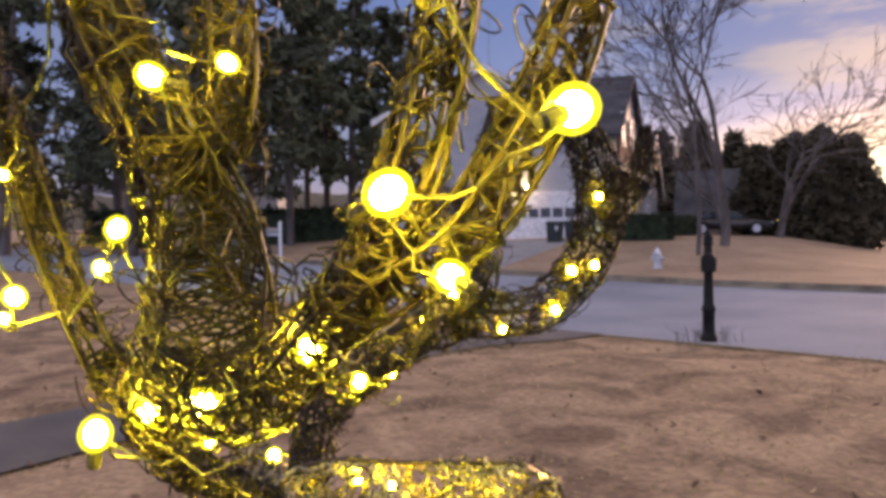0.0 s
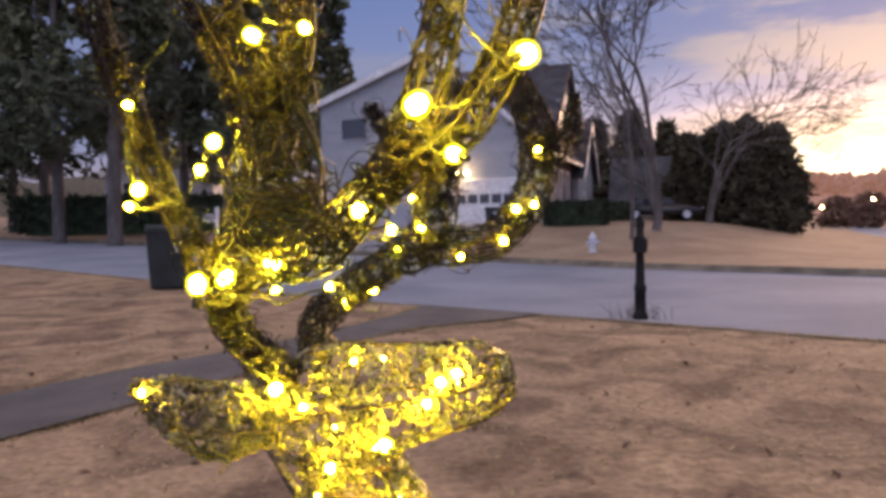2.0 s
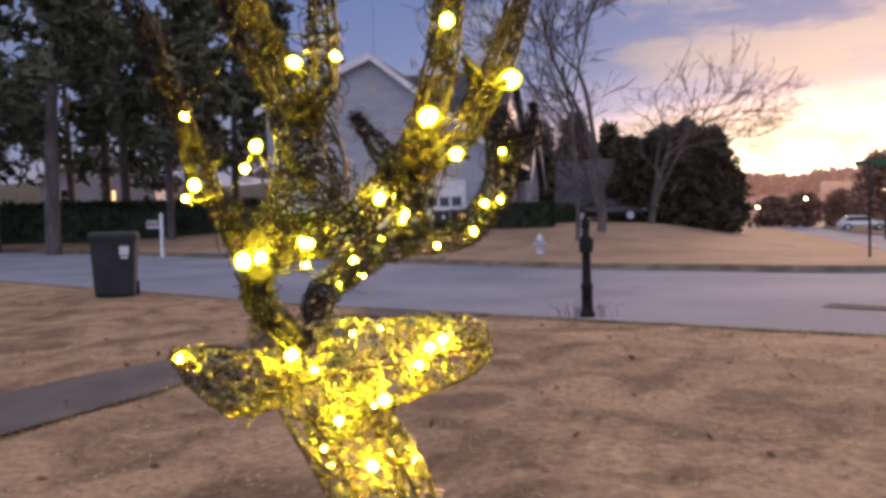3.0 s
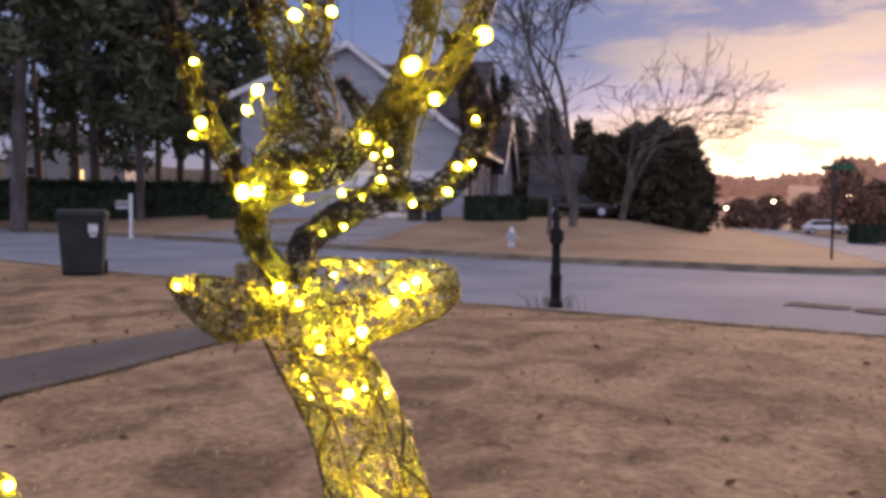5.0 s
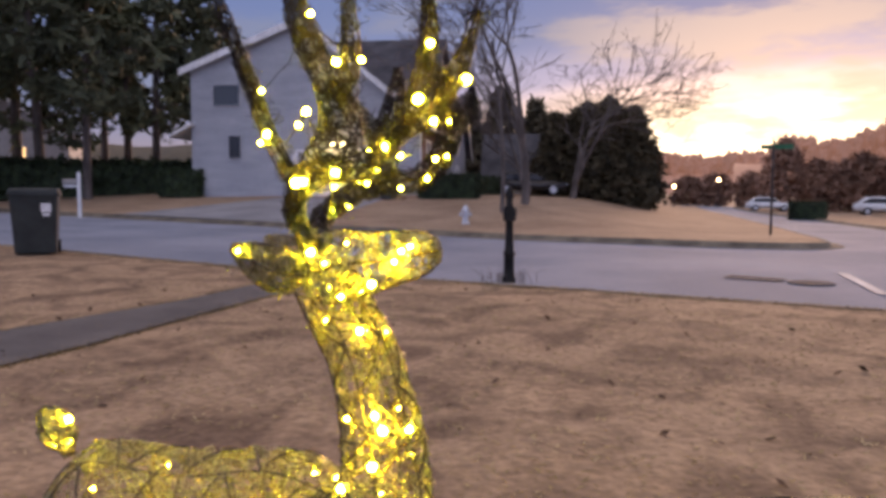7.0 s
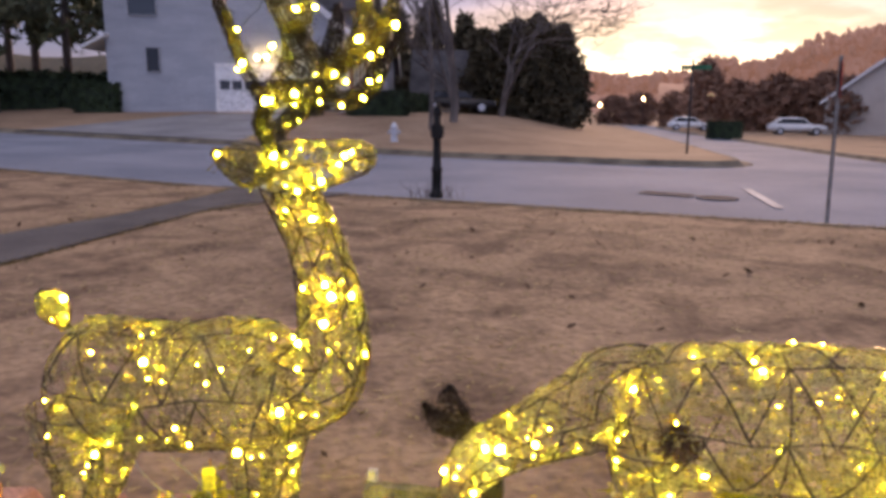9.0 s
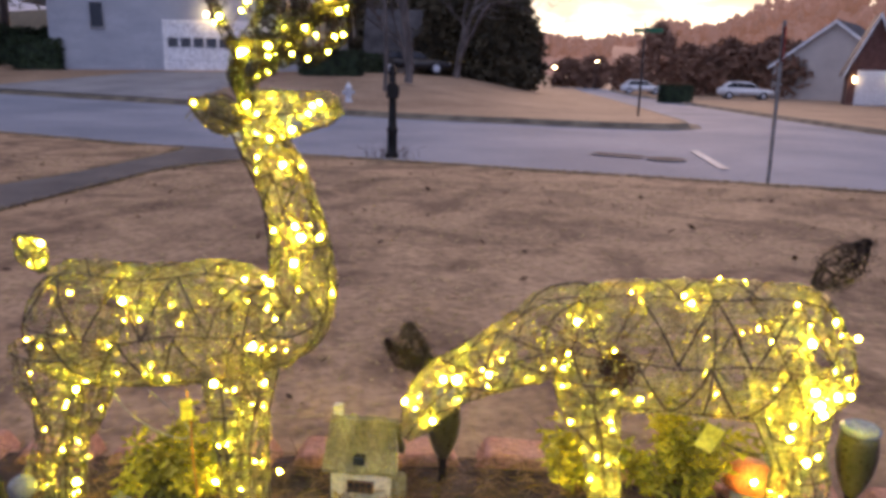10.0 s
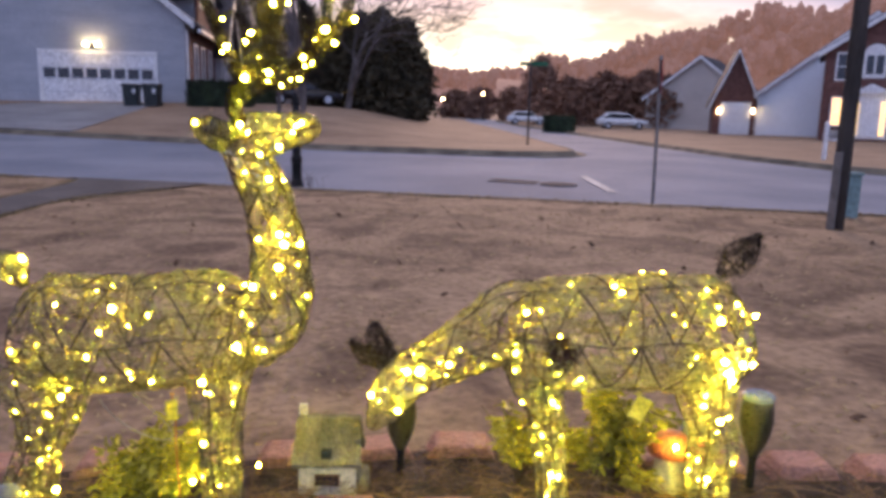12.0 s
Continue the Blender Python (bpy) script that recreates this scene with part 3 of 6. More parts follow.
def other_houses():
    gable_house((11.6, 47.5, 0.6), 70, 7.5, 9.0, 3.3, 6.6, M_SIDING, "small pale house wing with a steep charcoal roof", right_windows=((3.0, 1.6, 0.9, 1.4, None),), windows=((-1.5, 1.5, 0.9, 1.4, None),))
    gable_house((19.6, 49.0, 0.5), 72, 8.0, 5.4, 1.5, 4.6, M_SIDING_B, "low house with a broad charcoal roof beyond the lawn")
    # side road, opposite: white-sided house with brick garage gable
    h = gable_house((54.0, 33.0, -0.3), -60, 15.0, 9.0, 3.0, 8.7, M_SIDING_W, "white-sided house with a steep charcoal roof")
    g = gable_house((48.8, 40.4, -0.4), -45, 3.0, 5.0, 2.9, 6.3, M_BRICK, "brick garage gable with white trim", garage=(0.1, 1.95))
    for x in (-1.15, 1.35):
        lantern(g, x, 1.75, 0.08)
    h0 = gable_house((60.8, 55.1, -0.1), -60, 10.6, 9.0, 2.8, 6.8, M_SIDING_B, "beige-sided house with a steep roof")
    # brick house with lit porch
    b = gable_house((45.9, 26.0, -0.1), -56, 8.4, 9.0, 5.2, 8.0, M_BRICK, "two-storey dark brick house with a lit white doorway",
                    windows=((-3.1, 4.2, 0.8, 1.5, None), (-3.2, 1.5, 0.7, 1.6, M_LAMPDIM), (2.8, 1.5, 0.9, 1.7, None), (2.6, 4.4, 0.9, 1.5, None)))
    bm = bmesh.new()
    ox = -1.5
    box(bm, ox - 1.0, ox + 1.0, -0.12, 0.0, -0.1, 2.6)
    prism(bm, [(ox - 1.2, 2.6), (ox + 1.2, 2.6), (ox, 3.2)], -0.35, 0.0)
    ent = part("door_surround", bm, M_TRIM, b, "white door surround with a small pediment")
    bm = bmesh.new()
    box(bm, ox - 0.5, ox + 0.5, -0.18, -0.11, 0.0, 2.15, 0.02)
    dr = part("front_door", bm, M_WHITE, ent, "white panelled front door")
    for sx in (-1, 1):
        bm = bmesh.new()
        box(bm, ox + sx * 0.72 - 0.14, ox + sx * 0.72 + 0.14, -0.16, -0.11, 0.1, 2.1)
        part("sidelight", bm, M_LAMPDIM, ent, "lit narrow side pane")
    # arched window
    bm = bmesh.new()
    poly = [(-0.5, 3.6), (0.5, 3.6), (0.5, 4.9)] + [(0.5 * math.cos(a), 4.9 + 0.5 * math.sin(a)) for a in np.linspace(0.3, math.pi - 0.3, 7)] + [(-0.5, 4.9)]
    prism(bm, [(ox + x * 1.25, 4.3 + (z - 4.3) * 1.12) for x, z in poly], -0.06, 0.0)
    aw = part("window", bm, M_TRIM, b, "white arched window")
    bm = bmesh.new()
    for sx in (-0.26, 0.26):
        box(bm, ox + sx - 0.2, ox + sx + 0.2, -0.09, -0.065, 3.75, 4.85)
    part("pane", bm, M_GLASS, aw)
    for x in (-1.25, 1.25):
        lantern(b, ox + x, 1.9, 0.12)
    # pale house through the pines
    gable_house((-21.0, 66.0, 1.6), 5, 9.0, 9.0, 4.0, 7.0, M_SIDING, "pale house among pines with one lit window", windows=((1.0, 2.6, 0.7, 1.0, M_LAMPDIM), (-2.4, 2.6, 1.0, 1.4, None)))


def lantern(h, x, z, r=0.12):
    bm = bmesh.new()
    lathe(bm, [(0.03, -0.2), (r * 0.7, -0.15), (r, 0.05), (0.02, 0.2)], 8, (x, -0.25, z))
    part("lantern", bm, M_LAMP, h, "lit wall lantern")


M_LAMPDIM = glow_mat("lit_window", (1.0, 0.62, 0.25), 1.0)
corner_house()
other_houses()
fl = new("garage_flood_light", bpy.data.lights.new("garage_flood_light", "POINT"))
fl.data.energy, fl.data.color, fl.data.shadow_soft_size = 14.0, (1.0, 0.62, 0.28), 0.12
fl.matrix_world = pose(6.9, 36.0, 1.0, 0, 0, -20) @ pose(-3.95, -0.55, 2.6)


# ---------------------------------------------------------------- trees
def bare_tree(at, height, spread, seed, lean=(0, 0), fork=0.3, trunk_r=0.15, label="", levels=6, bias=(0, 0)):
    rng = np.random.RandomState(seed)
    tree = empty("tree", pose(*at), label=label, category="tree")
    trunk, twigs = [], []

    def grow(p, d, length, r, lev):
        n = 6
        pts, q, dd = [p], p.copy(), d.copy()
        for k in range(n):
            dd = dd + rng.normal(0, 0.07 + 0.02 * lev, 3) + np.array((bias[0], bias[1], 0.035)) * (0.6 if lev else 0)
            dd /= np.linalg.norm(dd)
            q = q + dd * length / n
            pts.append(q.copy())
        rr = np.linspace(r, r * (0.66 if lev < levels else 0.3), n + 1)
        (trunk if lev < 2 else twigs).append((np.array(pts), rr))
        if lev >= levels:
            return
        for c in range(3 if lev == 0 else (4 if lev < 3 else 3)):
            j = n if c == 0 and lev < 3 else rng.randint(2, n + 1)
            a = rng.uniform(0.32, 0.75) * (0.75 if lev == 0 else spread)
            ax = rng.normal(0, 1, 3)
            ax -= ax @ dd * dd
            ax /= np.linalg.norm(ax)
            nd = dd * math.cos(a) + ax * math.sin(a)
            if nd[2] < -0.1:
                nd[2] *= 0.3
            grow(pts[j], nd, length * rng.uniform(0.55, 0.82) * (1.6 if lev == 0 else 1), rr[j] * rng.uniform(0.5, 0.75), lev + 1)

    d0 = np.array((lean[0], lean[1], 1.0))
    grow(np.zeros(3), d0 / np.linalg.norm(d0), height * fork, trunk_r, 0)
    v, f = sweep(trunk, 8)
    raw("trunk", v, f, M_BARK, tree, smooth=True)
    v, f = sweep([(p, np.maximum(r, 0.013)) for p, r in twigs], 3)
    raw("crown", v, f, M_BARK, tree, "leafless branching crown")
    return tree


def foliage(centres, sizes, rng, per=5, flat=0.5, droop=0.0):
    """Sprays of narrow leaf blades round many centres: vertices and faces."""
    n = len(centres) * per
    c = np.repeat(np.asarray(centres), per, 0)
    s = np.repeat(np.asarray(sizes), per)[:, None]
    d = rng.normal(0, 1, (n, 3))
    d[:, 2] = d[:, 2] * flat - droop
    d /= np.linalg.norm(d, axis=1)[:, None]
    w = np.cross(d, rng.normal(0, 1, (n, 3)))
    w /= np.linalg.norm(w, axis=1)[:, None]
    a = c + rng.normal(0, 0.25, (n, 3)) * s
    V = np.stack([a - w * s * 0.28, a + w * s * 0.28, a + d * s * 1.1 + w * s * 0.1, a + d * s * 1.1 - w * s * 0.1], 1).reshape(-1, 3)
    F = np.arange(n * 4).reshape(-1, 4)
    return V, F


def conifer(at, height, radius, seed, n=1500, shape="cone", size=0.3, base=0.05, label="", material=None, trunk_r=0.16):
    rng = np.random.RandomState(seed)
    tree = empty("tree", pose(*at), label=label, category="tree")
    v, f = sweep([(np.array([(0, 0, -0.3), (0.05, 0, height * 0.5), (0, 0.03, height * 0.96)]), [trunk_r, trunk_r * 0.6, 0.03])], 8)
    raw("trunk", v, f, M_BARK, tree, smooth=True)
    u = rng.uniform(0, 1, n) ** 0.9
    if shape == "cone":
        prof = (1 - u) ** 0.75 + 0.05
    elif shape == "shaggy":
        prof = np.clip(1.12 * (1 - u) ** 0.42, 0.05, 1) * np.clip(0.6 + 2.5 * u, 0, 1)
    elif shape == "oval":
        prof = np.sqrt(np.clip(1 - (2 * u - 0.85) ** 2 / 1.35, 0.02, 1))
    else:
        prof = np.clip(np.sin(np.pi * (0.12 + 0.85 * u)), 0.1, 1) * (0.75 + 0.35 * np.sin(u * 23 + seed))
    a = rng.uniform(0, 2 * math.pi, n)
    lump = 1 + 0.22 * np.sin(a * 3 + u * 9 + seed) + 0.14 * np.sin(a * 7 - u * 17)
    r = radius * prof * lump * np.sqrt(rng.uniform(0.25, 1.0, n))
    C = np.stack([r * np.cos(a), r * np.sin(a), height * (base + (1 - base) * u) + rng.normal(0, 0.1, n)], 1)
    v, f = foliage(C, rng.uniform(0.6, 1.3, n) * size, rng, 5, 0.6)
    raw("crown", v, f, material or M_CONIFER, tree)
    return tree


def pine(at, height, seed, n=26, radius=3.4, bare=0.3, trunk_r=0.3, label="tall dark pine with a bare lower trunk", size=0.42):
    rng = np.random.RandomState(seed)
    tree = empty("tree", pose(*at), label=label, category="tree")
    bend = rng.normal(0, 0.12, 2)
    tp = np.array([(bend[0] * k * k * 0.1, bend[1] * k * k * 0.1, height * k / 8) for k in range(9)])
    tp[0, 2] = -0.4
    lines = [(tp, np.linspace(trunk_r, 0.06, 9))]
    limbs, C = [], []
    for k in range(n):
        u = bare + (1 - bare) * (k + rng.uniform(0, 1)) / n
        p = np.array([np.interp(u * 8, range(9), tp[:, j]) for j in range(3)])
        a = rng.uniform(0, 2 * math.pi)
        ln = radius * (1.05 - 0.75 * ((u - bare) / (1 - bare))) * rng.uniform(0.55, 1.15)
        q = p + np.array((math.cos(a), math.sin(a), rng.uniform(-0.15, 0.35))) * ln
        mid = (p + q) / 2 + np.array((0, 0, 0.12 * ln))
        limbs.append((np.array([p, mid, q]), [0.07, 0.05, 0.015]))
        for t in rng.uniform(0.3, 1.05, 26):
            C.append(p + (q - p) * t + rng.normal(0, 0.26, 3) * (0.5 + t) * ln / 3)
    v, f = sweep(lines + limbs, 6)
    raw("trunk", v, f, M_BARK, tree, smooth=True)
    v, f = foliage(C, rng.uniform(0.6, 1.4, len(C)) * size, rng, 6, 0.8)
    raw("crown", v, f, M_PINE, tree)
    return tree


def ground_at(x, y):
    return (x, y, float(land(x, y)))


def plant_trees():
    bare_tree((10.0, 29.0, 0.75), 12.0, 1.0, 11, (-0.03, 0.0), 0.33, 0.18, "leafless tree with a forked trunk on the corner lawn")
    bare_tree((8.25, 26.3, 0.5), 8.5, 0.8, 5, (0.0, 0.0), 0.52, 0.085, "slender leafless young tree on the corner lawn", levels=5)
    bare_tree((16.4, 40.1, 0.5), 14.5, 1.35, 27, (0.06, 0.0), 0.22, 0.22, "leafless tree spreading its limbs over the corner lawn", bias=(0.06, -0.02), levels=5)
    bare_tree((13.5, 39.5, 0.6), 9.5, 1.0, 31, (-0.1, 0.0), 0.3, 0.13, "leafless tree beside the neighbouring house", levels=5)
    for k, (x, y, h, r) in enumerate(((17.1, 44.6, 5.9, 1.5), (18.6, 43.9, 6.2, 1.6), (20.1, 43.5, 6.7, 1.8), (21.4, 43.0, 6.2, 1.8), (19.6, 45.5, 6.6, 2.0), (22.0, 43.6, 4.4, 1.5))):
        conifer((x, y, 0.1), h, r, 40 + k, 1500, "shaggy", 0.3, 0.02, "dense dark evergreen in a screen beside the lawn")
    for k, (x, y, h, r) in enumerate(((15.4, 60, 8.6, 2.2), (18.4, 61, 9.6, 2.6), (21.4, 61, 8.6, 2.4), (24.6, 60, 7.6, 2.2), (12.5, 62, 8.0, 2.2))):
        conifer((x, y, 0.2), h, r, 60 + k, 700, "cone", 0.5, 0.05, "tall evergreen behind the houses with gaps of sky")
    for k, (az, d, h, r) in enumerate(((36.6, 92, 7.6, 2.2), (38.6, 96, 5.6, 2.4), (40.0, 88, 5.0, 2.0), (41.4, 98, 6.2, 2.6), (42.8, 90, 5.2, 2.2), (44.2, 96, 6.6, 2.6), (34.4, 110, 4.6, 2.4), (32.0, 118, 4.4, 2.6), (45.6, 84, 5.4, 2.0), (30.2, 125, 4.2, 2.6))):
        x, y = d * math.sin(radians(az)), d * math.cos(radians(az))
        conifer((x, y, float(land(x, y)) - 0.1), h, r, 140 + k, 420, "oval", 0.55, 0.05, "rounded dark tree down the side road", M_WOODS)
    spots = ((-13.4, 36.7, 19, 0.36), (-12.4, 44.6, 18, 0.3), (-17.5, 40, 18, 0.34), (-9.3, 41.5, 15, 0.24), (-21, 46, 20, 0.36), (-6.8, 47, 16, 0.28), (-15.2, 50, 19, 0.33),
             (-26, 52, 20, 0.36), (-9.5, 53, 18, 0.3), (-4.0, 52, 15, 0.28), (-31, 47, 19, 0.34), (-19.5, 56, 19, 0.3), (-12.0, 58, 18, 0.3), (-36, 56, 20, 0.35), (-25, 41, 17, 0.3))
    for k, (x, y, h, r) in enumerate(spots):
        pine((x, y, float(land(x, y))), h, 80 + k, 30, 3.6, (0.3, 0.16, 0.22)[k % 3], r)


plant_trees()


def hedge(at, turn, w, d, h, seed, label, material=None, size=0.09, n=900):
    rng = np.random.RandomState(seed)
    ob = empty("hedge", pose(*at, 0, 0, turn), label=label, category="hedge")
    bm = bmesh.new()
    box(bm, -w / 2 + 0.06, w / 2 - 0.06, -d / 2 + 0.06, d / 2 - 0.06, -0.2, h - 0.08, 0.12)
    part("core", bm, material or M_HEDGE, ob, "shaded twiggy core")
    f = rng.uniform(-1, 1, (n, 3))
    k = rng.randint(0, 3, n)
    f[np.arange(n), k] = np.sign(f[np.arange(n), k])
    f[:, 2] = np.abs(f[:, 2])
    C = f * np.array((w / 2, d / 2, h)) * (1 + 0.05 * rng.normal(0, 1, (n, 1)))
    v, g = foliage(C, rng.uniform(0.7, 1.4, n) * size, rng, 4, 1.0)
    raw("leaves", v, g, material or M_HEDGE, ob)
    return ob


hedge((7.9, 33.6, 0.95), -20, 2.6, 1.1, 1.0, 1, "clipped dark hedge at the brick corner", n=1100)
hedge((10.6, 38.5, 1.0), 60, 5.0, 1.2, 1.0, 2, "clipped dark hedge below the brick front", n=1100)
hedge((32.3, 41.0, -0.35), -30, 2.0, 1.1, 1.0, 4, "clipped round bushes beside the side road", n=700)
hedge((-11.5, 43.0, 0.95), 8, 17.0, 0.8, 1.75, 5, "dark overgrown hedge along the neighbouring lot", n=3200, size=0.2)
hedge((-4.5, 40.2, 0.9), -20, 2.2, 0.9, 1.3, 6, "dark bare shrubs beside the house wall", n=700, size=0.12)


def distant_woods():
    """Wooded ridge: many irregular crowns on a rising band."""
    rng = np.random.RandomState(7)
    V, F, base = [], [], 0
    ico = bmesh.new()
    bmesh.ops.create_icosphere(ico, subdivisions=2, radius=1.0)
    iv = np.array([v.co[:] for v in ico.verts])
    ico.verts.ensure_lookup_table()
    fi = np.array([[v.index for v in f.verts] for f in ico.faces])
    ico.free()
    bands = ((16, 92, 1400, 1900), (36, 96, 1100, 1600), (44, 100, 850, 1300))
    for a0, a1, dist, num in bands:
        for k in range(num):
            az = rng.uniform(a0, a1)
            d = dist * rng.uniform(0.9, 1.12)
            if dist == 1400:
                el = 3.2 + 0.4 * math.sin(az * 0.35)
            elif dist == 1100:
                el = 3.6 + 3.7 * float(sstep(36, 54, az)) + 0.35 * math.sin(az * 0.9)
            else:
                el = 3.4 + 4.1 * float(sstep(44, 60, az)) + 0.5 * math.sin(az * 1.3)
            top = 1.2 + d * math.tan(radians(el)) * rng.uniform(0.6, 1.0)
            r = d * rng.uniform(0.0028, 0.0075)
            c = np.array((d * math.sin(radians(az)), d * math.cos(radians(az)), top - r * 1.2))
            jit = 1 + rng.normal(0, 0.26, (len(iv), 1))
            V.append(c + iv * jit * np.array((r, r, r * rng.uniform(1.1, 1.8))))
            F.append(fi + base)
            base += len(iv)
    v, f = np.concatenate(V), np.concatenate(F)
    ob = raw("distant_woods", v, f, M_HILLS_HAZE)
    tagged(ob, label="wooded ridge of bare winter trees on the skyline, sunset haze in its colour", category="woods", kind="stuff")
    # ridge slopes carrying the woods
    for name, a0, a1, d, e0, e1 in (("ridge_far", 12, 100, 1450, 2.4, 2.4), ("ridge_middle", 33, 104, 1150, 2.2, 5.0), ("ridge_near", 42, 106, 900, 2.0, 5.6), ("ridge_left", -80, 18, 200, 3.8, 3.8)):
        P, Q = [], []
        az = np.linspace(a0, a1, 50)
        for i, a in enumerate(az):
            el = e0 + (e1 - e0) * float(sstep(a0, a0 + 22, a)) + 0.25 * math.sin(a * 0.8)
            for k, (dd, zz) in enumerate(((d * 0.72, -1.2), (d * 0.9, d * math.tan(radians(el)) * 0.55), (d * 1.02, d * math.tan(radians(el)) * 0.9), (d * 1.25, d * math.tan(radians(el)) * 0.6), (d * 1.3, -2))):
                P.append((dd * math.sin(radians(a)), dd * math.cos(radians(a)), zz + 1.0 + (0.005 * d * noise.noise((a * 0.6, k * 3.1, d)) if 0 < k < 4 else 0)))
        for i in range(len(az) - 1):
            for k in range(4):
                Q.append((i * 5 + k, i * 5 + 5 + k, i * 5 + 6 + k, i * 5 + 1 + k))
        # haze glow is in the hills' colour; only ridge_left goes without
        tagged(raw(name, P, Q, M_CONIFER if name == "ridge_left" else M_HILLS_HAZE, smooth=True), label="wooded hillside in the distance", category="hill", kind="structure")


distant_woods()


# ---------------------------------------------------------------- lit wire deer
def chain_frame(ch):
    p = ch[:, :3]
    t = np.gradient(p, axis=0)
    t /= np.linalg.norm(t, axis=1)[:, None] + 1e-12
    ref = np.array((0.45, 0.89, 0.0))
    u = ref - (t @ ref)[:, None] * t
    u /= np.linalg.norm(u, axis=1)[:, None] + 1e-12
    return p, t, u, np.cross(t, u)


def on_chain(ch, fr, k, a, grow=1.0, squash=1.0):
    """Points on the skin of a chain at float stations k and angles a."""
    p, t, u, w = fr
    n = len(ch)
    k = np.clip(k, 0, n - 1.001)
    i = k.astype(int)
    f = (k - i)[:, None]
    mixd = lambda q: q[i] * (1 - f) + q[i + 1] * f
    r = (ch[i, 3] * (1 - f[:, 0]) + ch[i + 1, 3] * f[:, 0]) * grow
    return mixd(p) + (np.cos(a) * r * squash)[:, None] * mixd(u) + (np.sin(a) * r)[:, None] * mixd(w)


def wire_skin(chains, rng, thin, density, reach=(0.9, 1.05)):
    """Scribbled wire over the skin of each chain: short curved strands that mostly run round it."""
    lines = []
    for ch, squash, dens in chains:
        fr = chain_frame(ch)
        seg = np.linalg.norm(np.diff(ch[:, :3], axis=0), axis=1)
        length = seg.sum()
        area = length * ch[:, 3].mean() * 6.3
        per = length / (len(ch) - 1)
        for _ in range(int(area * density * dens)):
            m = rng.randint(9, 16)
            rad = np.interp(rng.uniform(0, len(ch) - 1), range(len(ch)), ch[:, 3])
            k = np.full(m, rng.uniform(-0.5, len(ch) - 0.5))
            arc = rng.uniform(0.05, 0.13)
            a0 = rng.uniform(0, 2 * math.pi)
            if rng.rand() < (0.3 if ch[:, 3].max() > 0.1 else 0.6):
                da = np.cumsum(np.full(m, arc / m / max(rad, 0.012)) * rng.choice((-1, 1)) * rng.uniform(0.6, 1.4, m))
                dk = np.cumsum(rng.normal(0, 0.0045, m) + rng.normal(0, 0.0025)) / per
            else:
                da = np.cumsum(rng.normal(0, 0.006, m) + rng.normal(0, 0.003)) / max(rad, 0.012)
                dk = np.cumsum(np.full(m, arc / m) * rng.choice((-1, 1)) * rng.uniform(0.6, 1.4, m)) / per
            pts = on_chain(ch, fr, k + dk, a0 + da, rng.uniform(*reach), squash)
            lines.append((pts + rng.normal(0, 0.0022, pts.shape), thin * rng.uniform(0.6, 1.35)))
    return lines


def frame_wires(chains, rng, r):
    """Heavier wrapped wires: rings, runs along the form and crossing diagonals."""
    lines = []
    for ch, squash, dens in chains:
        fr = chain_frame(ch)
        n = len(ch)
        length = np.linalg.norm(np.diff(ch[:, :3], axis=0), axis=1).sum()
        big = ch[:, 3].max() > 0.1
        for k in np.linspace(0, n - 1, max(2, int(length / (0.21 if big else 0.10)))):
            a = np.linspace(0, 2 * math.pi, 25)
            lines.append((on_chain(ch, fr, np.full(25, k) + 0.2 * np.sin(a * 2 + k), a, 1.02, squash), r * 0.9))
        for a0 in np.linspace(0, 2 * math.pi, 6 if big else 4, endpoint=False):
            k = np.linspace(0, n - 1, n)
            lines.append((on_chain(ch, fr, k, a0 + 0.05 * np.sin(k * 0.4 + a0), 1.02, squash), r))
        if big:   # zigzag lacing between the long runs
            for a0 in np.arange(6) * math.pi / 3:
                st = np.arange(0, n - 1, 0.085 / (length / n))
                for q in range(len(st) - 1):
                    t = np.linspace(0, 1, 7)
                    up = 1 if (q + int(a0 * 2)) % 2 else -1
                    lines.append((on_chain(ch, fr, st[q] + (st[q + 1] - st[q]) * t + rng.normal(0, 0.3), a0 + 0.52 + up * (t - 0.5) * 1.04, 1.03, squash), r * 1.25))
        for _ in range(int(length / (0.3 if big else 0.07))):
            m = 12
            k0 = rng.uniform(0, n)
            dk = rng.uniform(0.06, 0.14) / (length / n) * rng.choice((-1, 1))
            a0 = rng.uniform(0, 2 * math.pi)
            da = rng.uniform(0.8, 1.6) * rng.choice((-1, 1))
            t = np.linspace(0, 1, m)
            lines.append((on_chain(ch, fr, k0 + dk * t, a0 + da * t, 1.03, squash), r * rng.uniform(0.6, 1.0)))
    return lines


def curls(chains, rng, num, thin):
    """Loose wire curls standing off the skin."""
    lines = []
    for _ in range(num):
        ch, squash, dens = chains[rng.randint(len(chains))]
        fr = chain_frame(ch)
        k, a = np.array([rng.uniform(0, len(ch) - 1)]), np.array([rng.uniform(0, 6.28)])
        c = on_chain(ch, fr, k, a, 1.1, squash)[0]
        t = np.linspace(0, rng.uniform(3, 9), 16)
        e1, e2 = rng.normal(0, 1, 3), rng.normal(0, 1, 3)
        e1 /= np.linalg.norm(e1)
        e2 /= np.linalg.norm(e2)
        r = rng.uniform(0.006, 0.016)
        lines.append((c + r * (np.cos(t)[:, None] * e1 + np.sin(t)[:, None] * e2) + np.outer(t / 9, rng.normal(0, 0.008, 3)), thin))
    return lines


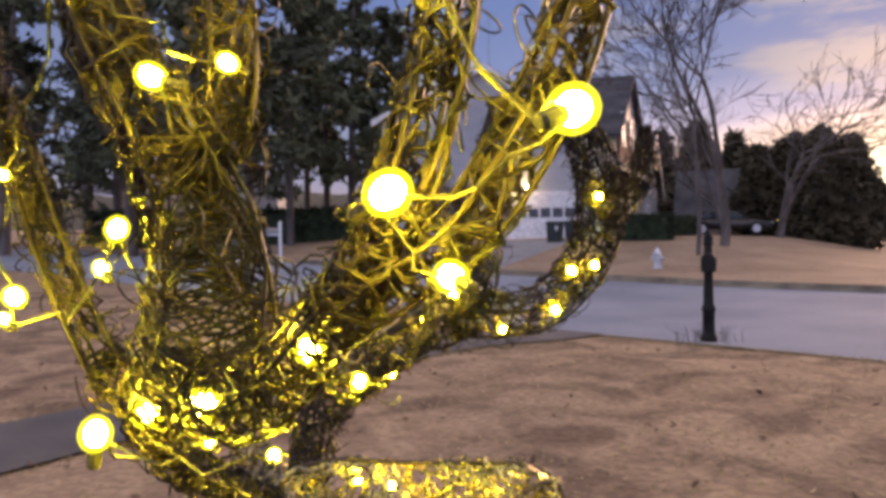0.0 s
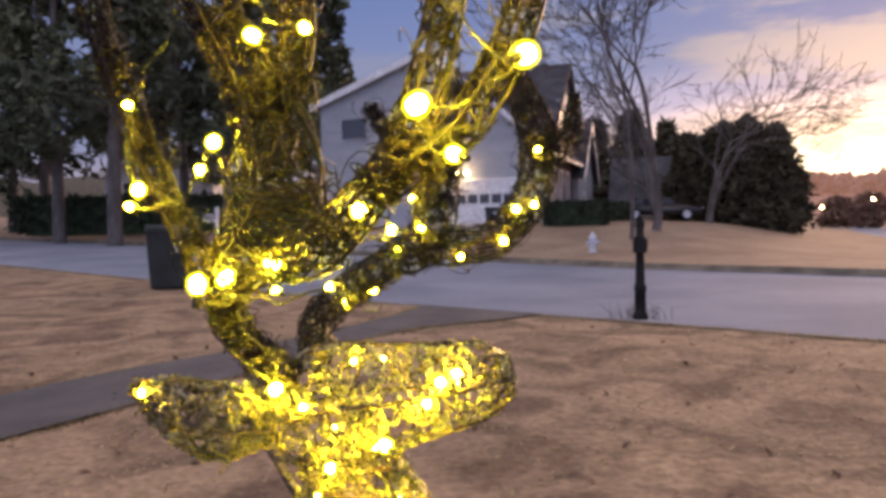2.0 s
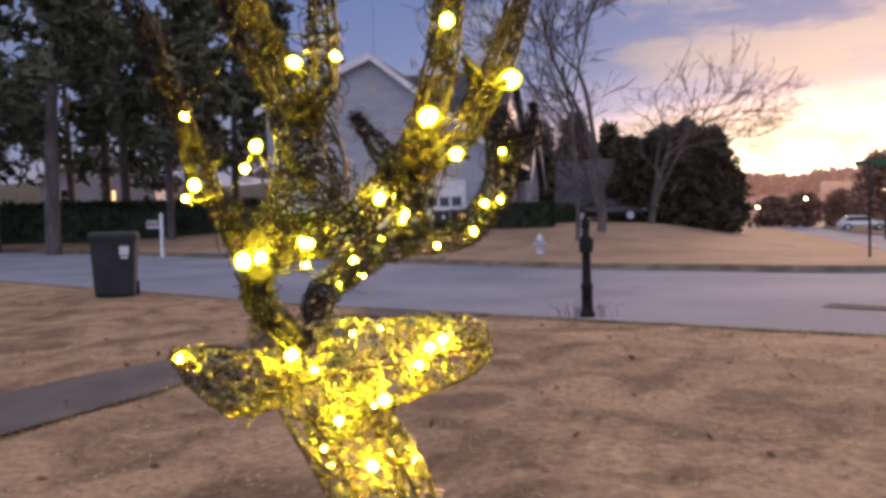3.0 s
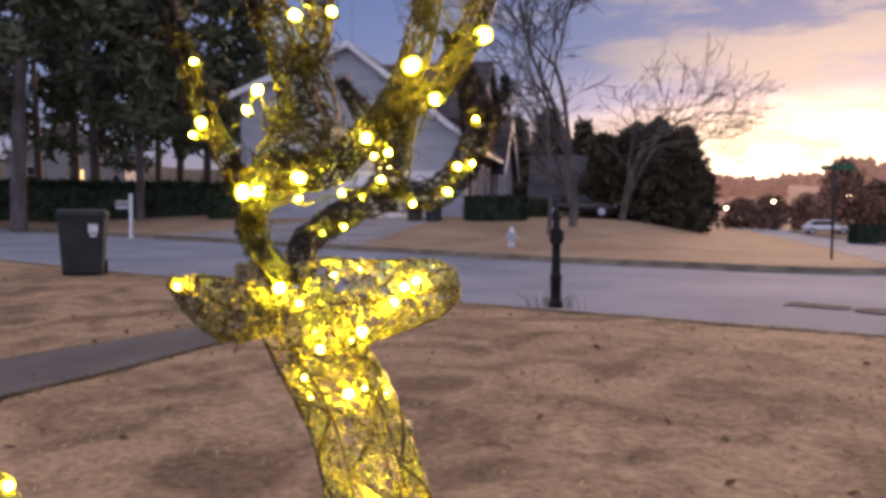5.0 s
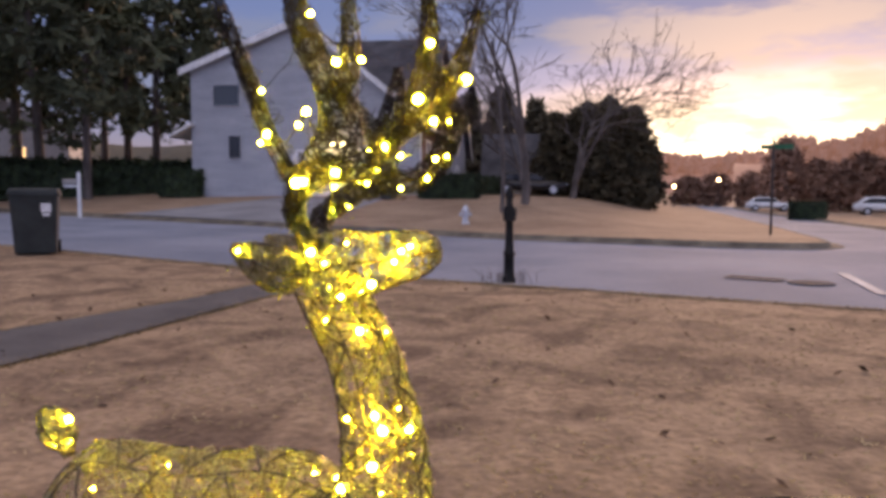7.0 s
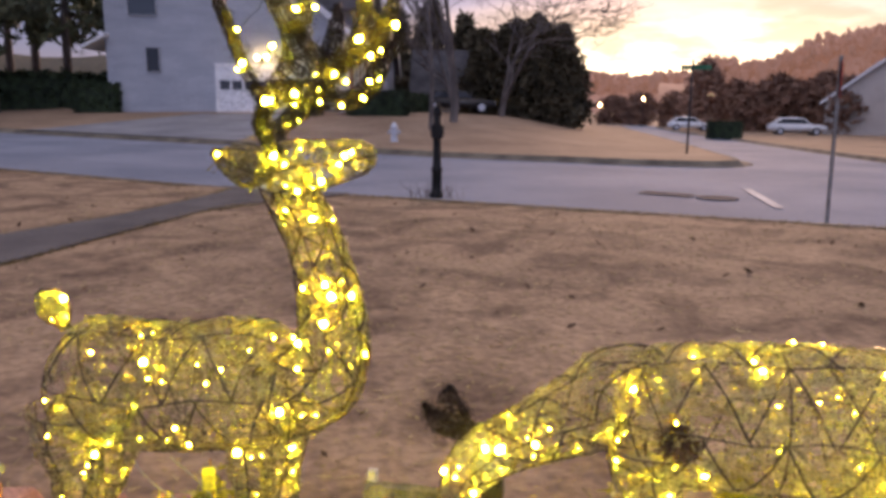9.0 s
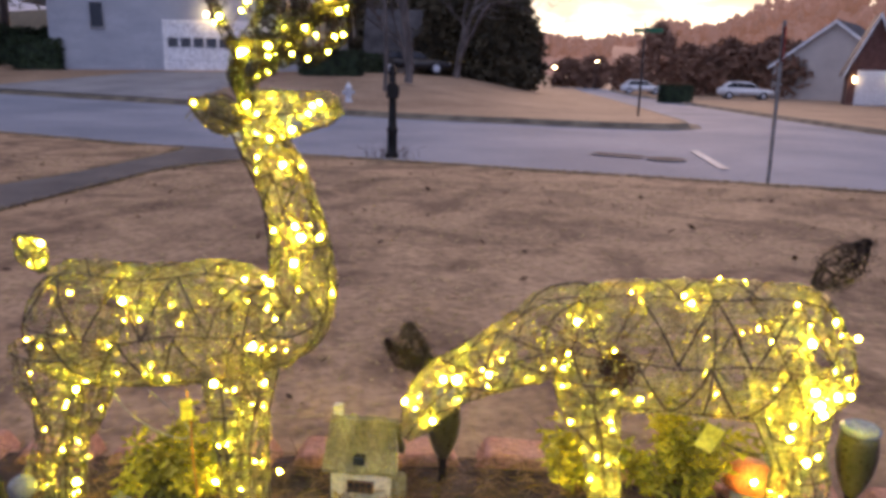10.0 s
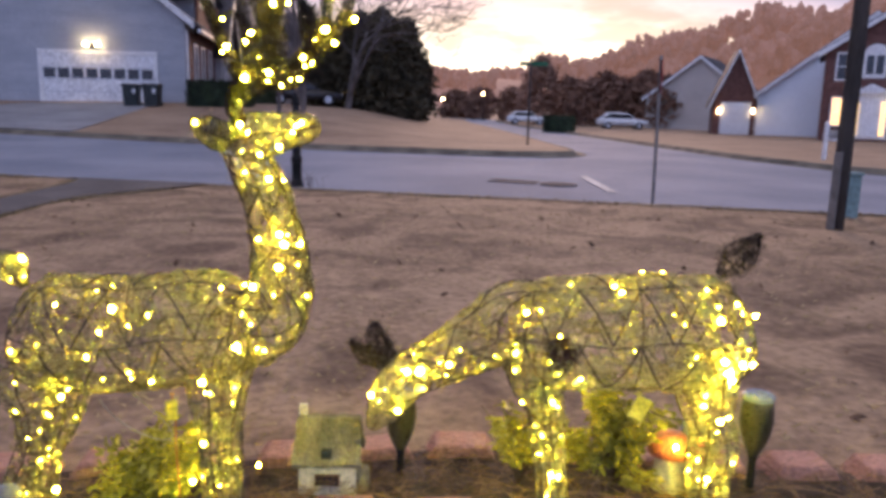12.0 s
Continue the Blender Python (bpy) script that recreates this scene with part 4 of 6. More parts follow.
def light_bulbs(string, chains, rng, num, fixed=(), sizes=(0.0023, 0.0035, 0.0060), inside=(0.72, 1.06)):
    """Warm bulbs with a dark holder and an added shell (cap) for their halo, at the skin of the form; the cable runs
    from bulb to bulb.
    """
    spots = [(np.array(p[:3]), p[3]) for p in fixed]
    w = np.array([np.linalg.norm(np.diff(c[0][:, :3], axis=0), axis=1).sum() * (0.06 + c[0][:, 3].mean()) * c[2] for c in chains])
    w /= w.sum()
    for ci, (ch, squash, dens) in enumerate(chains):
        fr = chain_frame(ch)
        for _ in range(int(round(num * w[ci]))):
            for attempt in range(12):
                p = on_chain(ch, fr, np.array([rng.uniform(0, len(ch) - 1)]), np.array([rng.uniform(0, 6.28)]), rng.uniform(*inside), squash)[0]
                if min(np.linalg.norm(p - q[0]) for q in spots) > 0.042:
                    break
            spots.append((p, sizes[rng.choice(3, p=(0.74, 0.19, 0.07))]))
    cable = []
    left = list(range(len(spots)))
    cur = left.pop(0)
    order = [cur]
    while left:
        nx = min(left, key=lambda j: np.linalg.norm(spots[j][0] - spots[cur][0]))
        left.remove(nx)
        order.append(nx)
        cur = nx
    for i, j in zip(order, order[1:]):
        a, b = spots[i][0], spots[j][0]
        if np.linalg.norm(a - b) < 0.13:
            t = np.linspace(0, 1, 7)[:, None]
            sag = np.array((0, 0, -0.012)) * np.sin(t * math.pi) + rng.normal(0, 0.004, (7, 3)) * np.sin(t * math.pi)
            cable.append((a + (b - a) * t + sag, 0.0008))
    v, f = sweep(cable, 4)
    tagged(raw("cable", v, f, M_CABLE, string, "thin olive cable"), kind="stuff")
    cache = {}
    for p, r in spots:
        key = round(r, 4)
        if key not in cache:
            bm = bmesh.new()
            bmesh.ops.create_icosphere(bm, subdivisions=3 if r > 0.004 else 2, radius=r)
            for q in bm.verts:
                q.co.z = q.co.z * 1.25
            me = bpy.data.meshes.new("bulb")
            bm.to_mesh(me)
            bm.free()
            me.materials.append(M_LED)
            me.polygons.foreach_set("use_smooth", [True] * len(me.polygons))
            hb = bmesh.new()
            lathe(hb, [(r * 0.45, -r * 3.2), (r * 0.62, -r * 3.0), (r * 0.66, -r * 1.2), (r * 0.4, -r * 0.9)], 8)
            hm = bpy.data.meshes.new("holder")
            hb.to_mesh(hm)
            hb.free()
            hm.materials.append(M_CABLE)
            # added ball round the bulb: its halo of light modelled as a mesh
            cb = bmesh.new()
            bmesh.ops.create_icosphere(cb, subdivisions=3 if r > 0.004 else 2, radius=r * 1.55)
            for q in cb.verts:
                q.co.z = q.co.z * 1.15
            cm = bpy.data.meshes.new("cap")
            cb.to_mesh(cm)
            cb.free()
            cm.materials.append(M_LED_HALO)
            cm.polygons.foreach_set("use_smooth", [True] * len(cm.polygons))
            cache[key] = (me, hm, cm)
        b = new("bulb", cache[key][0])
        b.parent = string
        b.matrix_local = Matrix.Translation(p) @ Euler(rng.uniform(-1.2, 1.2, 3)).to_matrix().to_4x4()
        hd = new("holder", cache[key][1])
        hd.parent = b
        # halo shell, no real part of the bulb
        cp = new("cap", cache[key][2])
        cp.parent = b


def wire_sculpture(name, skins, dark, seed, label, density=2600.0):
    rng = np.random.RandomState(seed)
    thin = wire_skin(skins, rng, 0.0017, density * 0.62) + curls(skins, rng, 60, 0.0008)
    heavy = frame_wires(skins, rng, 0.0023)
    v1, f1 = sweep(thin, 3)
    v2, f2 = sweep(heavy, 5)
    V, F, I = [v1, v2], [f1, f2 + len(v1)], [np.zeros(len(f1), int), np.ones(len(f2), int)]
    base = len(v1) + len(v2)
    if dark:
        d1 = wire_skin(dark, rng, 0.0009, density * 2.3, (0.6, 1.15)) + curls(dark, rng, 420, 0.00055)
        d2 = frame_wires(dark, rng, 0.0013)
        for lines, sides, k in ((d1, 3, 2), (d2, 5, 2)):
            v, f = sweep(lines, sides)
            V.append(v)
            F.append(f + base)
            I.append(np.full(len(f), k))
            base += len(v)
    return tagged(raw(name, np.concatenate(V), np.concatenate(F), [M_WIRE, M_FRAME, M_TWIG], smooth=True, mi=np.concatenate(I)), label=label, category="deer sculpture", group="lit wire deer")


def C(pts, squash=1.0, dens=1.0, step=0.02):
    return (smooth_chain(pts, step), squash, dens)


def shifted(pts, dx, dy):
    return [(x + dx, y + dy, z, r) for x, y, z, r in pts]


def ear_chain(pts):
    return C(pts, 0.35, 3.2, 0.012)


FOOT = -0.17
# buck, head raised
B_TORSO = [(0.03, 1.782, 0.53, 0.10), (0.07, 1.765, 0.520, 0.15), (0.122, 1.740, 0.513, 0.168), (0.266, 1.673, 0.511, 0.168), (0.411, 1.605, 0.520, 0.164), (0.542, 1.543, 0.537, 0.160), (0.625, 1.50, 0.545, 0.11)]
B_NECK = [(0.56, 1.50, 0.50, 0.10), (0.645, 1.455, 0.56, 0.112), (0.688, 1.43, 0.645, 0.092), (0.688, 1.42, 0.726, 0.082), (0.674, 1.41, 0.824, 0.072), (0.645, 1.40, 0.928, 0.064), (0.60, 1.385, 1.02, 0.06), (0.575, 1.36, 1.07, 0.056)]
B_HEAD = [(0.545, 1.345, 1.085, 0.035), (0.575, 1.345, 1.085, 0.056), (0.61, 1.345, 1.092, 0.06), (0.663, 1.350, 1.098, 0.050), (0.725, 1.350, 1.108, 0.041), (0.757, 1.350, 1.113, 0.034), (0.775, 1.352, 1.114, 0.018)]
B_FRONT = [(0.53, 1.549, 0.43, 0.085), (0.53, 1.549, 0.355, 0.074), (0.526, 1.551, 0.248, 0.052), (0.528, 1.550, 0.140, 0.042), (0.529, 1.550, -0.009, 0.038), (0.530, 1.549, FOOT, 0.036)]
B_HIND = [(0.08, 1.764, 0.45, 0.10), (0.070, 1.764, 0.375, 0.086), (0.086, 1.757, 0.287, 0.066), (0.064, 1.767, 0.181, 0.048), (0.020, 1.787, 0.074, 0.040), (0.003, 1.795, FOOT, 0.036)]
B_TAIL = [(0.051, 1.773, 0.650, 0.012), (0.03, 1.785, 0.695, 0.04), (0.008, 1.795, 0.725, 0.036), (-0.008, 1.80, 0.745, 0.01)]
B_EAR1 = [(0.545, 1.30, 1.082, 0.018), (0.505, 1.28, 1.092, 0.036), (0.468, 1.275, 1.110, 0.030), (0.433, 1.27, 1.130, 0.006)]
B_EAR2 = [(0.55, 1.40, 1.085, 0.018), (0.525, 1.44, 1.095, 0.036), (0.50, 1.47, 1.11, 0.030), (0.48, 1.50, 1.13, 0.006)]
A1 = [(0.555, 1.315, 1.13, 0.016), (0.53, 1.26, 1.172, 0.015), (0.528, 1.21, 1.212, 0.016), (0.548, 1.175, 1.243, 0.024), (0.583, 1.15, 1.275, 0.036), (0.590, 1.13, 1.31, 0.032), (0.574, 1.12, 1.363, 0.02), (0.548, 1.12, 1.415, 0.018), (0.53, 1.12, 1.47, 0.015), (0.52, 1.12, 1.54, 0.006)]
A2 = [(0.535, 1.19, 1.225, 0.013), (0.515, 1.18, 1.25, 0.012), (0.488, 1.18, 1.307, 0.011), (0.463, 1.18, 1.379, 0.010), (0.436, 1.18, 1.450, 0.009), (0.42, 1.18, 1.50, 0.004)]
A3 = [(0.56, 1.16, 1.25, 0.018), (0.612, 1.10, 1.252, 0.016), (0.652, 1.075, 1.288, 0.014), (0.680, 1.070, 1.328, 0.013), (0.697, 1.070, 1.381, 0.013), (0.705, 1.070, 1.441, 0.011), (0.70, 1.075, 1.52, 0.004)]
A4 = [(0.655, 1.075, 1.29, 0.012), (0.68, 1.068, 1.306, 0.012), (0.710, 1.065, 1.328, 0.012), (0.736, 1.06, 1.368, 0.012), (0.753, 1.06, 1.408, 0.010), (0.768, 1.06, 1.46, 0.005)]
A5 = [(0.58, 1.13, 1.35, 0.016), (0.60, 1.125, 1.38, 0.014), (0.603, 1.12, 1.43, 0.013), (0.598, 1.12, 1.50, 0.005)]
Z1 = [(0.575, 1.385, 1.13, 0.018), (0.575, 1.44, 1.165, 0.02), (0.615, 1.50, 1.20, 0.021), (0.653, 1.560, 1.221, 0.023), (0.700, 1.580, 1.25, 0.029), (0.716, 1.580, 1.332, 0.027), (0.737, 1.580, 1.426, 0.017), (0.737, 1.580, 1.465, 0.005)]
Z2 = [(0.706, 1.580, 1.29, 0.02), (0.690, 1.580, 1.335, 0.019), (0.664, 1.580, 1.367, 0.017), (0.628, 1.580, 1.417, 0.006)]
Z3 = [(0.69, 1.580, 1.237, 0.022), (0.745, 1.580, 1.238, 0.022), (0.791, 1.580, 1.250, 0.023), (0.838, 1.580, 1.308, 0.024), (0.845, 1.580, 1.377, 0.024), (0.817, 1.580, 1.450, 0.016), (0.792, 1.580, 1.501, 0.004)]
Z4 = [(0.845, 1.580, 1.345, 0.018), (0.868, 1.580, 1.365, 0.017), (0.888, 1.580, 1.383, 0.014), (0.893, 1.580, 1.431, 0.005)]

buck_body = [C(B_TORSO, 0.78), C(B_NECK, 0.8), C(B_HEAD, 0.85, 1.3, 0.012), C(shifted(B_FRONT, -0.02, -0.05)), C(shifted(B_FRONT, 0.05, 0.09)), C(shifted(B_HIND, -0.02, -0.05)), C(shifted(B_HIND, 0.05, 0.09)), C(B_TAIL, 0.7, 3.0, 0.012)]
buck_ears = [ear_chain(B_EAR1), ear_chain(B_EAR2)]
buck_dark = [C(a, 0.9, 1.0, 0.012) for a in (A1, A2, A3, A4, A5, Z1, Z2, Z3, Z4)]
wire_sculpture("deer_sculpture", buck_body + buck_ears, buck_dark, 2, "standing buck of scribbled champagne wire with dark antlers, lit")

buck_string = empty("string_lights", label="warm white string lights wound through the standing wire buck", category="string lights", group="string lights")
R1_, R2_, R3_ = 0.0066, 0.0050, 0.0038
near_antler = [(0.575, 1.109, 1.396, R2_), (0.746, 1.034, 1.366, R1_), (0.644, 1.10, 1.278, R2_), (0.576, 1.16, 1.242, R1_), (0.477, 1.165, 1.297, R2_), (0.534, 1.16, 1.331, R2_), (0.523, 1.165, 1.311, R3_),
               (0.518, 1.165, 1.226, R1_), (0.53, 1.20, 1.228, R1_), (0.705, 1.055, 1.311, R2_), (0.683, 1.055, 1.341, R1_), (0.70, 1.055, 1.417, R2_), (0.61, 1.105, 1.40, R3_), (0.54, 1.105, 1.46, R3_),
               (0.665, 1.10, 1.265, 0.003), (0.62, 1.13, 1.225, 0.003), (0.575, 1.17, 1.22, 0.003), (0.468, 1.17, 1.285, 0.003), (0.47, 1.168, 1.36, 0.003)]
head_bulbs = [(0.552, 1.29, 1.12, R2_), (0.69, 1.30, 1.10, R3_), (0.651, 1.29, 1.065, R2_), (0.704, 1.31, 1.118, R3_), (0.72, 1.315, 1.125, R3_), (0.60, 1.29, 1.045, R3_), (0.635, 1.33, 0.98, R2_), (0.575, 1.30, 1.10, 0.003), (0.44, 1.265, 1.125, 0.0026)]
far_antler = [(0.63, 1.50, 1.19, R3_), (0.66, 1.55, 1.235, 0.003), (0.69, 1.555, 1.262, R3_), (0.68, 1.56, 1.30, 0.003), (0.74, 1.555, 1.225, 0.003), (0.795, 1.555, 1.245, R3_), (0.812, 1.555, 1.285, R3_), (0.835, 1.555, 1.29, 0.003), (0.84, 1.555, 1.36, 0.003), (0.60, 1.47, 1.18, 0.003)]
body_bulbs = [(0.495, 1.60, 0.15, R1_), (0.46, 1.61, 0.03, R2_), (0.50, 1.47, 0.02, R2_), (0.458, 1.40, 0.423, R1_), (0.623, 1.46, 0.116, R2_), (0.66, 1.33, 0.83, R2_), (0.675, 1.34, 0.80, R1_), (0.655, 1.33, 0.74, R1_), (0.255, 1.53, 0.62, R1_), (0.56, 1.43, 0.50, R1_), (0.09, 1.70, 0.05, R1_), (0.12, 1.62, 0.36, R2_)]
light_bulbs(buck_string, buck_body, np.random.RandomState(5), 92, [(x + (0.69 - x) * 0.055, y + (0.66 - y) * 0.055, z + (1.29 - z) * 0.055, r * 0.8) for x, y, z, r in near_antler] + head_bulbs + far_antler + body_bulbs)

# doe, head down
D_TORSO = [(1.985, 0.879, 0.515, 0.09), (1.955, 0.896, 0.508, 0.145), (1.884, 0.941, 0.505, 0.178), (1.736, 1.032, 0.503, 0.180), (1.588, 1.122, 0.497, 0.175), (1.453, 1.204, 0.491, 0.168), (1.378, 1.250, 0.503, 0.135)]
D_NECK = [(1.40, 1.235, 0.51, 0.15), (1.362, 1.260, 0.515, 0.128), (1.288, 1.304, 0.463, 0.102), (1.199, 1.360, 0.403, 0.084), (1.123, 1.405, 0.353, 0.074)]
D_HEAD = [(1.14, 1.395, 0.37, 0.06), (1.108, 1.415, 0.345, 0.076), (1.062, 1.443, 0.284, 0.070), (1.024, 1.466, 0.206, 0.048), (0.998, 1.482, 0.156, 0.02)]
D_EAR1 = [(1.06, 1.44, 0.385, 0.014), (1.015, 1.45, 0.42, 0.036), (0.997, 1.455, 0.475, 0.03), (0.999, 1.46, 0.512, 0.006)]
D_EAR2 = [(1.05, 1.47, 0.36, 0.014), (0.992, 1.52, 0.385, 0.026), (0.956, 1.55, 0.432, 0.006)]
D_TAIL = [(1.905, 0.928, 0.69, 0.012), (1.937, 0.908, 0.735, 0.046), (1.972, 0.888, 0.775, 0.038), (2.002, 0.872, 0.815, 0.006)]
D_FRONT = [(1.443, 1.210, 0.43, 0.10), (1.443, 1.210, 0.357, 0.085), (1.470, 1.194, 0.264, 0.056), (1.491, 1.181, 0.111, 0.042), (1.506, 1.172, -0.045, 0.038), (1.513, 1.168, FOOT, 0.036)]
D_HIND = [(1.89, 0.937, 0.44, 0.10), (1.894, 0.935, 0.368, 0.083), (1.909, 0.926, 0.265, 0.062), (1.940, 0.907, 0.152, 0.048), (1.928, 0.915, 0.016, 0.041), (1.950, 0.901, FOOT, 0.038)]
doe_body = [C(D_TORSO, 0.78), C(D_NECK, 0.82), C(D_HEAD, 0.85, 1.3, 0.012), C(shifted(D_FRONT, -0.03, -0.045)), C(shifted(D_FRONT, 0.03, 0.08)), C(shifted(D_HIND, -0.03, -0.045)), C(shifted(D_HIND, 0.03, 0.08))]
doe_dark = [C(D_EAR1, 0.35, 0.8, 0.012), C(D_EAR2, 0.35, 0.8, 0.012), C(D_TAIL, 0.6, 0.6, 0.012)]
wire_sculpture("deer_sculpture", doe_body, doe_dark, 9, "grazing doe of scribbled champagne wire with dark ears, lit")
doe_string = empty("string_lights", label="warm white string lights wound through the grazing wire doe", category="string lights", group="string lights")
doe_bulbs = [(1.52, 1.27, 0.10, R1_), (1.46, 1.10, 0.05, R2_), (1.87, 1.01, 0.10, R1_), (1.60, 1.20, 0.30, R2_), (1.80, 0.82, 0.586, R1_), (1.046, 1.39, 0.235, R2_), (1.80, 0.79, 0.289, R1_), (1.60, 1.02, 0.645, R2_), (1.83, 0.80, 0.43, 0.0095), (1.815, 0.805, 0.465, R1_), (1.845, 0.80, 0.405, R1_), (1.875, 0.79, 0.45, R1_), (1.93, 0.80, 0.44, R2_),
             (1.10, 1.35, 0.37, 0.009), (1.07, 1.375, 0.365, R1_), (1.17, 1.29, 0.40, R2_), (1.45, 1.12, 0.05, R1_), (1.96, 0.83, 0.58, R2_), (1.35, 1.15, 0.58, R2_), (1.84, 0.85, 0.07, R2_)]
light_bulbs(doe_string, doe_body, np.random.RandomState(8), 92, doe_bulbs)
# pine cone rosette tied to the doe's shoulder
def rosette():
    rng = np.random.RandomState(4)
    n = 260
    d = rng.normal(0, 1, (n, 3))
    d /= np.linalg.norm(d, axis=1)[:, None]
    V, F = [], []
    for i, q in enumerate(d):
        s = np.cross(q, rng.normal(0, 1, 3))
        s /= np.linalg.norm(s)
        o = q * 0.02
        V += [o - s * 0.005, o + s * 0.005, q * rng.uniform(0.054, 0.074)]
        F.append((3 * i, 3 * i + 1, 3 * i + 2))
    ob = raw("rosette", V, F, M_DEADLEAF)
    ob.matrix_world = pose(1.435, 1.085, 0.465)
    tagged(ob, label="dark brown bristly rosette on the wire doe's shoulder", category="decoration")


rosette()


# ---------------------------------------------------------------- flower bed
BED = [(0.0, 2.22), (0.55, 2.02), (0.95, 1.86), (1.25, 1.77), (1.50, 1.67), (1.75, 1.50), (2.0, 1.31), (2.25, 1.13), (2.5, 0.98), (2.8, 0.80), (3.15, 0.62)]


def build_bed():
    back = smooth_chain([(x, y, 0, 0) for x, y in [(-1.6, 2.9), (-0.8, 2.55)] + BED + [(3.9, 0.3)]], 0.1)[:, :2]
    n = len(back)

    def place(i, v):
        p = back[int(i)]
        q = p + np.array((-0.42, -0.9)) * 1.75 * v
        return (q[0], q[1], -0.012 + 0.02 * noise.noise((q[0] * 5, q[1] * 5, 1)))
    sheet("bed_soil", np.arange(n), np.linspace(0, 1, 14), place, M_MULCH, drop=0.03, label="dark mulched flower bed", category="flower bed", kind="structure")
    rng = np.random.RandomState(12)
    lines = []
    for _ in range(5200):
        i = rng.randint(0, n)
        p = back[i] + np.array((-0.42, -0.9)) * rng.uniform(0.03, 0.95)
        z = float(land(*p)) + 0.03 + rng.uniform(0, 0.03)
        a = rng.uniform(0, 6.28)
        ln = rng.uniform(0.03, 0.10)
        d = np.array((math.cos(a), math.sin(a), rng.normal(0, 0.18))) * ln
        c = np.array((p[0], p[1], z))
        lines.append((np.array([c - d, c + np.array((0, 0, rng.uniform(-0.004, 0.01))), c + d]), rng.uniform(0.0008, 0.0018)))
    v, f = sweep(lines, 3)
    tagged(raw("pine_straw", v, f, M_STRAW), label="brown pine straw and twigs scattered over the bed", category="mulch", kind="stuff")


build_bed()


def edger_mesh(seed, w=0.29, d=0.145, h=0.085):
    """A concrete edger with sloping ends and a weathered, slightly rounded top."""
    rng = np.random.RandomState(seed)
    bm = bmesh.new()
    poly = [(-w / 2, 0), (w / 2, 0), (w / 2 - 0.022, h * 0.5), (w / 2 - 0.052, h), (-w / 2 + 0.052, h), (-w / 2 + 0.022, h * 0.5)]
    prism(bm, poly, -d / 2, d / 2)
    bmesh.ops.bevel(bm, geom=bm.edges[:], offset=0.008, segments=1, affect="EDGES")
    for q in bm.verts:
        q.co += Vector(rng.normal(0, 0.0018, 3))
    me = bpy.data.meshes.new("edging_brick")
    bm.to_mesh(me)
    bm.free()
    me.materials.append(M_EDGER)
    return me


def build_edging():
    rng = np.random.RandomState(20)
    meshes = [edger_mesh(k) for k in range(4)]
    row = smooth_chain([(x, y, 0, 0) for x, y in [(-1.6, 2.9), (-0.8, 2.55)] + BED + [(3.9, 0.3)]], 0.01)[:, :2]
    front = smooth_chain([(0.75, 1.52, 0, 0), (1.1, 1.33, 0, 0), (1.45, 1.13, 0, 0), (1.85, 0.93, 0, 0), (2.1, 0.75, 0, 0)], 0.01)[:, :2]
    for name, line, lab, z0 in (("edging_row", row, "back row of terracotta edging bricks round the bed", -0.022), ("edging_row", front, "front row of terracotta edging bricks", -0.03)):
        base = empty(name, label=lab, category="brick edging")
        acc, last = 0.0, None
        seg = np.linalg.norm(np.diff(line, axis=0), axis=1)
        pos = np.concatenate([[0], np.cumsum(seg)])
        at = 0.15
        while at < pos[-1] - 0.15:
            x, y = np.interp(at, pos, line[:, 0]), np.interp(at, pos, line[:, 1])
            x2, y2 = np.interp(at + 0.05, pos, line[:, 0]), np.interp(at + 0.05, pos, line[:, 1])
            b = new("brick", meshes[rng.randint(4)])
            b.parent = base
            b.matrix_local = pose(x, y, float(land(x, y)) + 0.0 + z0, rng.normal(0, 2), rng.normal(0, 2), math.degrees(math.atan2(y2 - y, x2 - x)) + rng.normal(0, 3))
            at += 0.305 + rng.uniform(0, 0.02)


build_edging()


def bush(at, w, h, seed, n, label, size=0.024, stems=34):
    """A loose small-leaved shrub: arching stems with leaf pairs."""
    rng = np.random.RandomState(seed)
    ob = empty("shrub", pose(*at), label=label, category="shrub")
    lines, Cn = [], []
    for k in range(stems):
        a, out = rng.uniform(0, 6.28), rng.uniform(0.15, 1.0)
        hh = h * rng.uniform(0.55, 1.05) * (1.05 - 0.45 * out)
        tip = np.array((math.cos(a) * out * w, math.sin(a) * out * w, hh))
        t = np.linspace(0, 1, 9)[:, None]
        pts = tip * t ** np.array((1.0, 1.0, 0.75)) + rng.normal(0, 0.006, (9, 3)) * t
        lines.append((pts, np.linspace(0.0026, 0.0009, 9)))
        for _ in range(int(n / stems)):
            q = rng.uniform(0.3, 1.0)
            i = q * 8
            p = np.array([np.interp(i, range(9), pts[:, j]) for j in range(3)])
            sd = rng.normal(0, 1, 3)
            e = p + sd / np.linalg.norm(sd) * rng.uniform(0.008, 0.035)
            if rng.rand() < 0.25:
                lines.append((np.array([p, (p + e) / 2, e]), 0.0007))
            Cn.append(e)
    v, f = sweep(lines, 4)
    tagged(raw("twig_growth", v, f, M_TWIGP, ob), kind="stuff")
    v, f = foliage(Cn, rng.uniform(0.7, 1.4, len(Cn)) * size, rng, 3, 0.7)
    tagged(raw("leaf_growth", v, f, M_LEAF, ob), kind="stuff")
    return ob


bush((0.39, 1.74, -0.12), 0.23, 0.34, 1, 900, "small yellow-green shrub under the wire buck")
bush((1.78, 1.22, -0.12), 0.26, 0.42, 2, 1000, "loose yellow-green shrub behind the wire doe", stems=32)
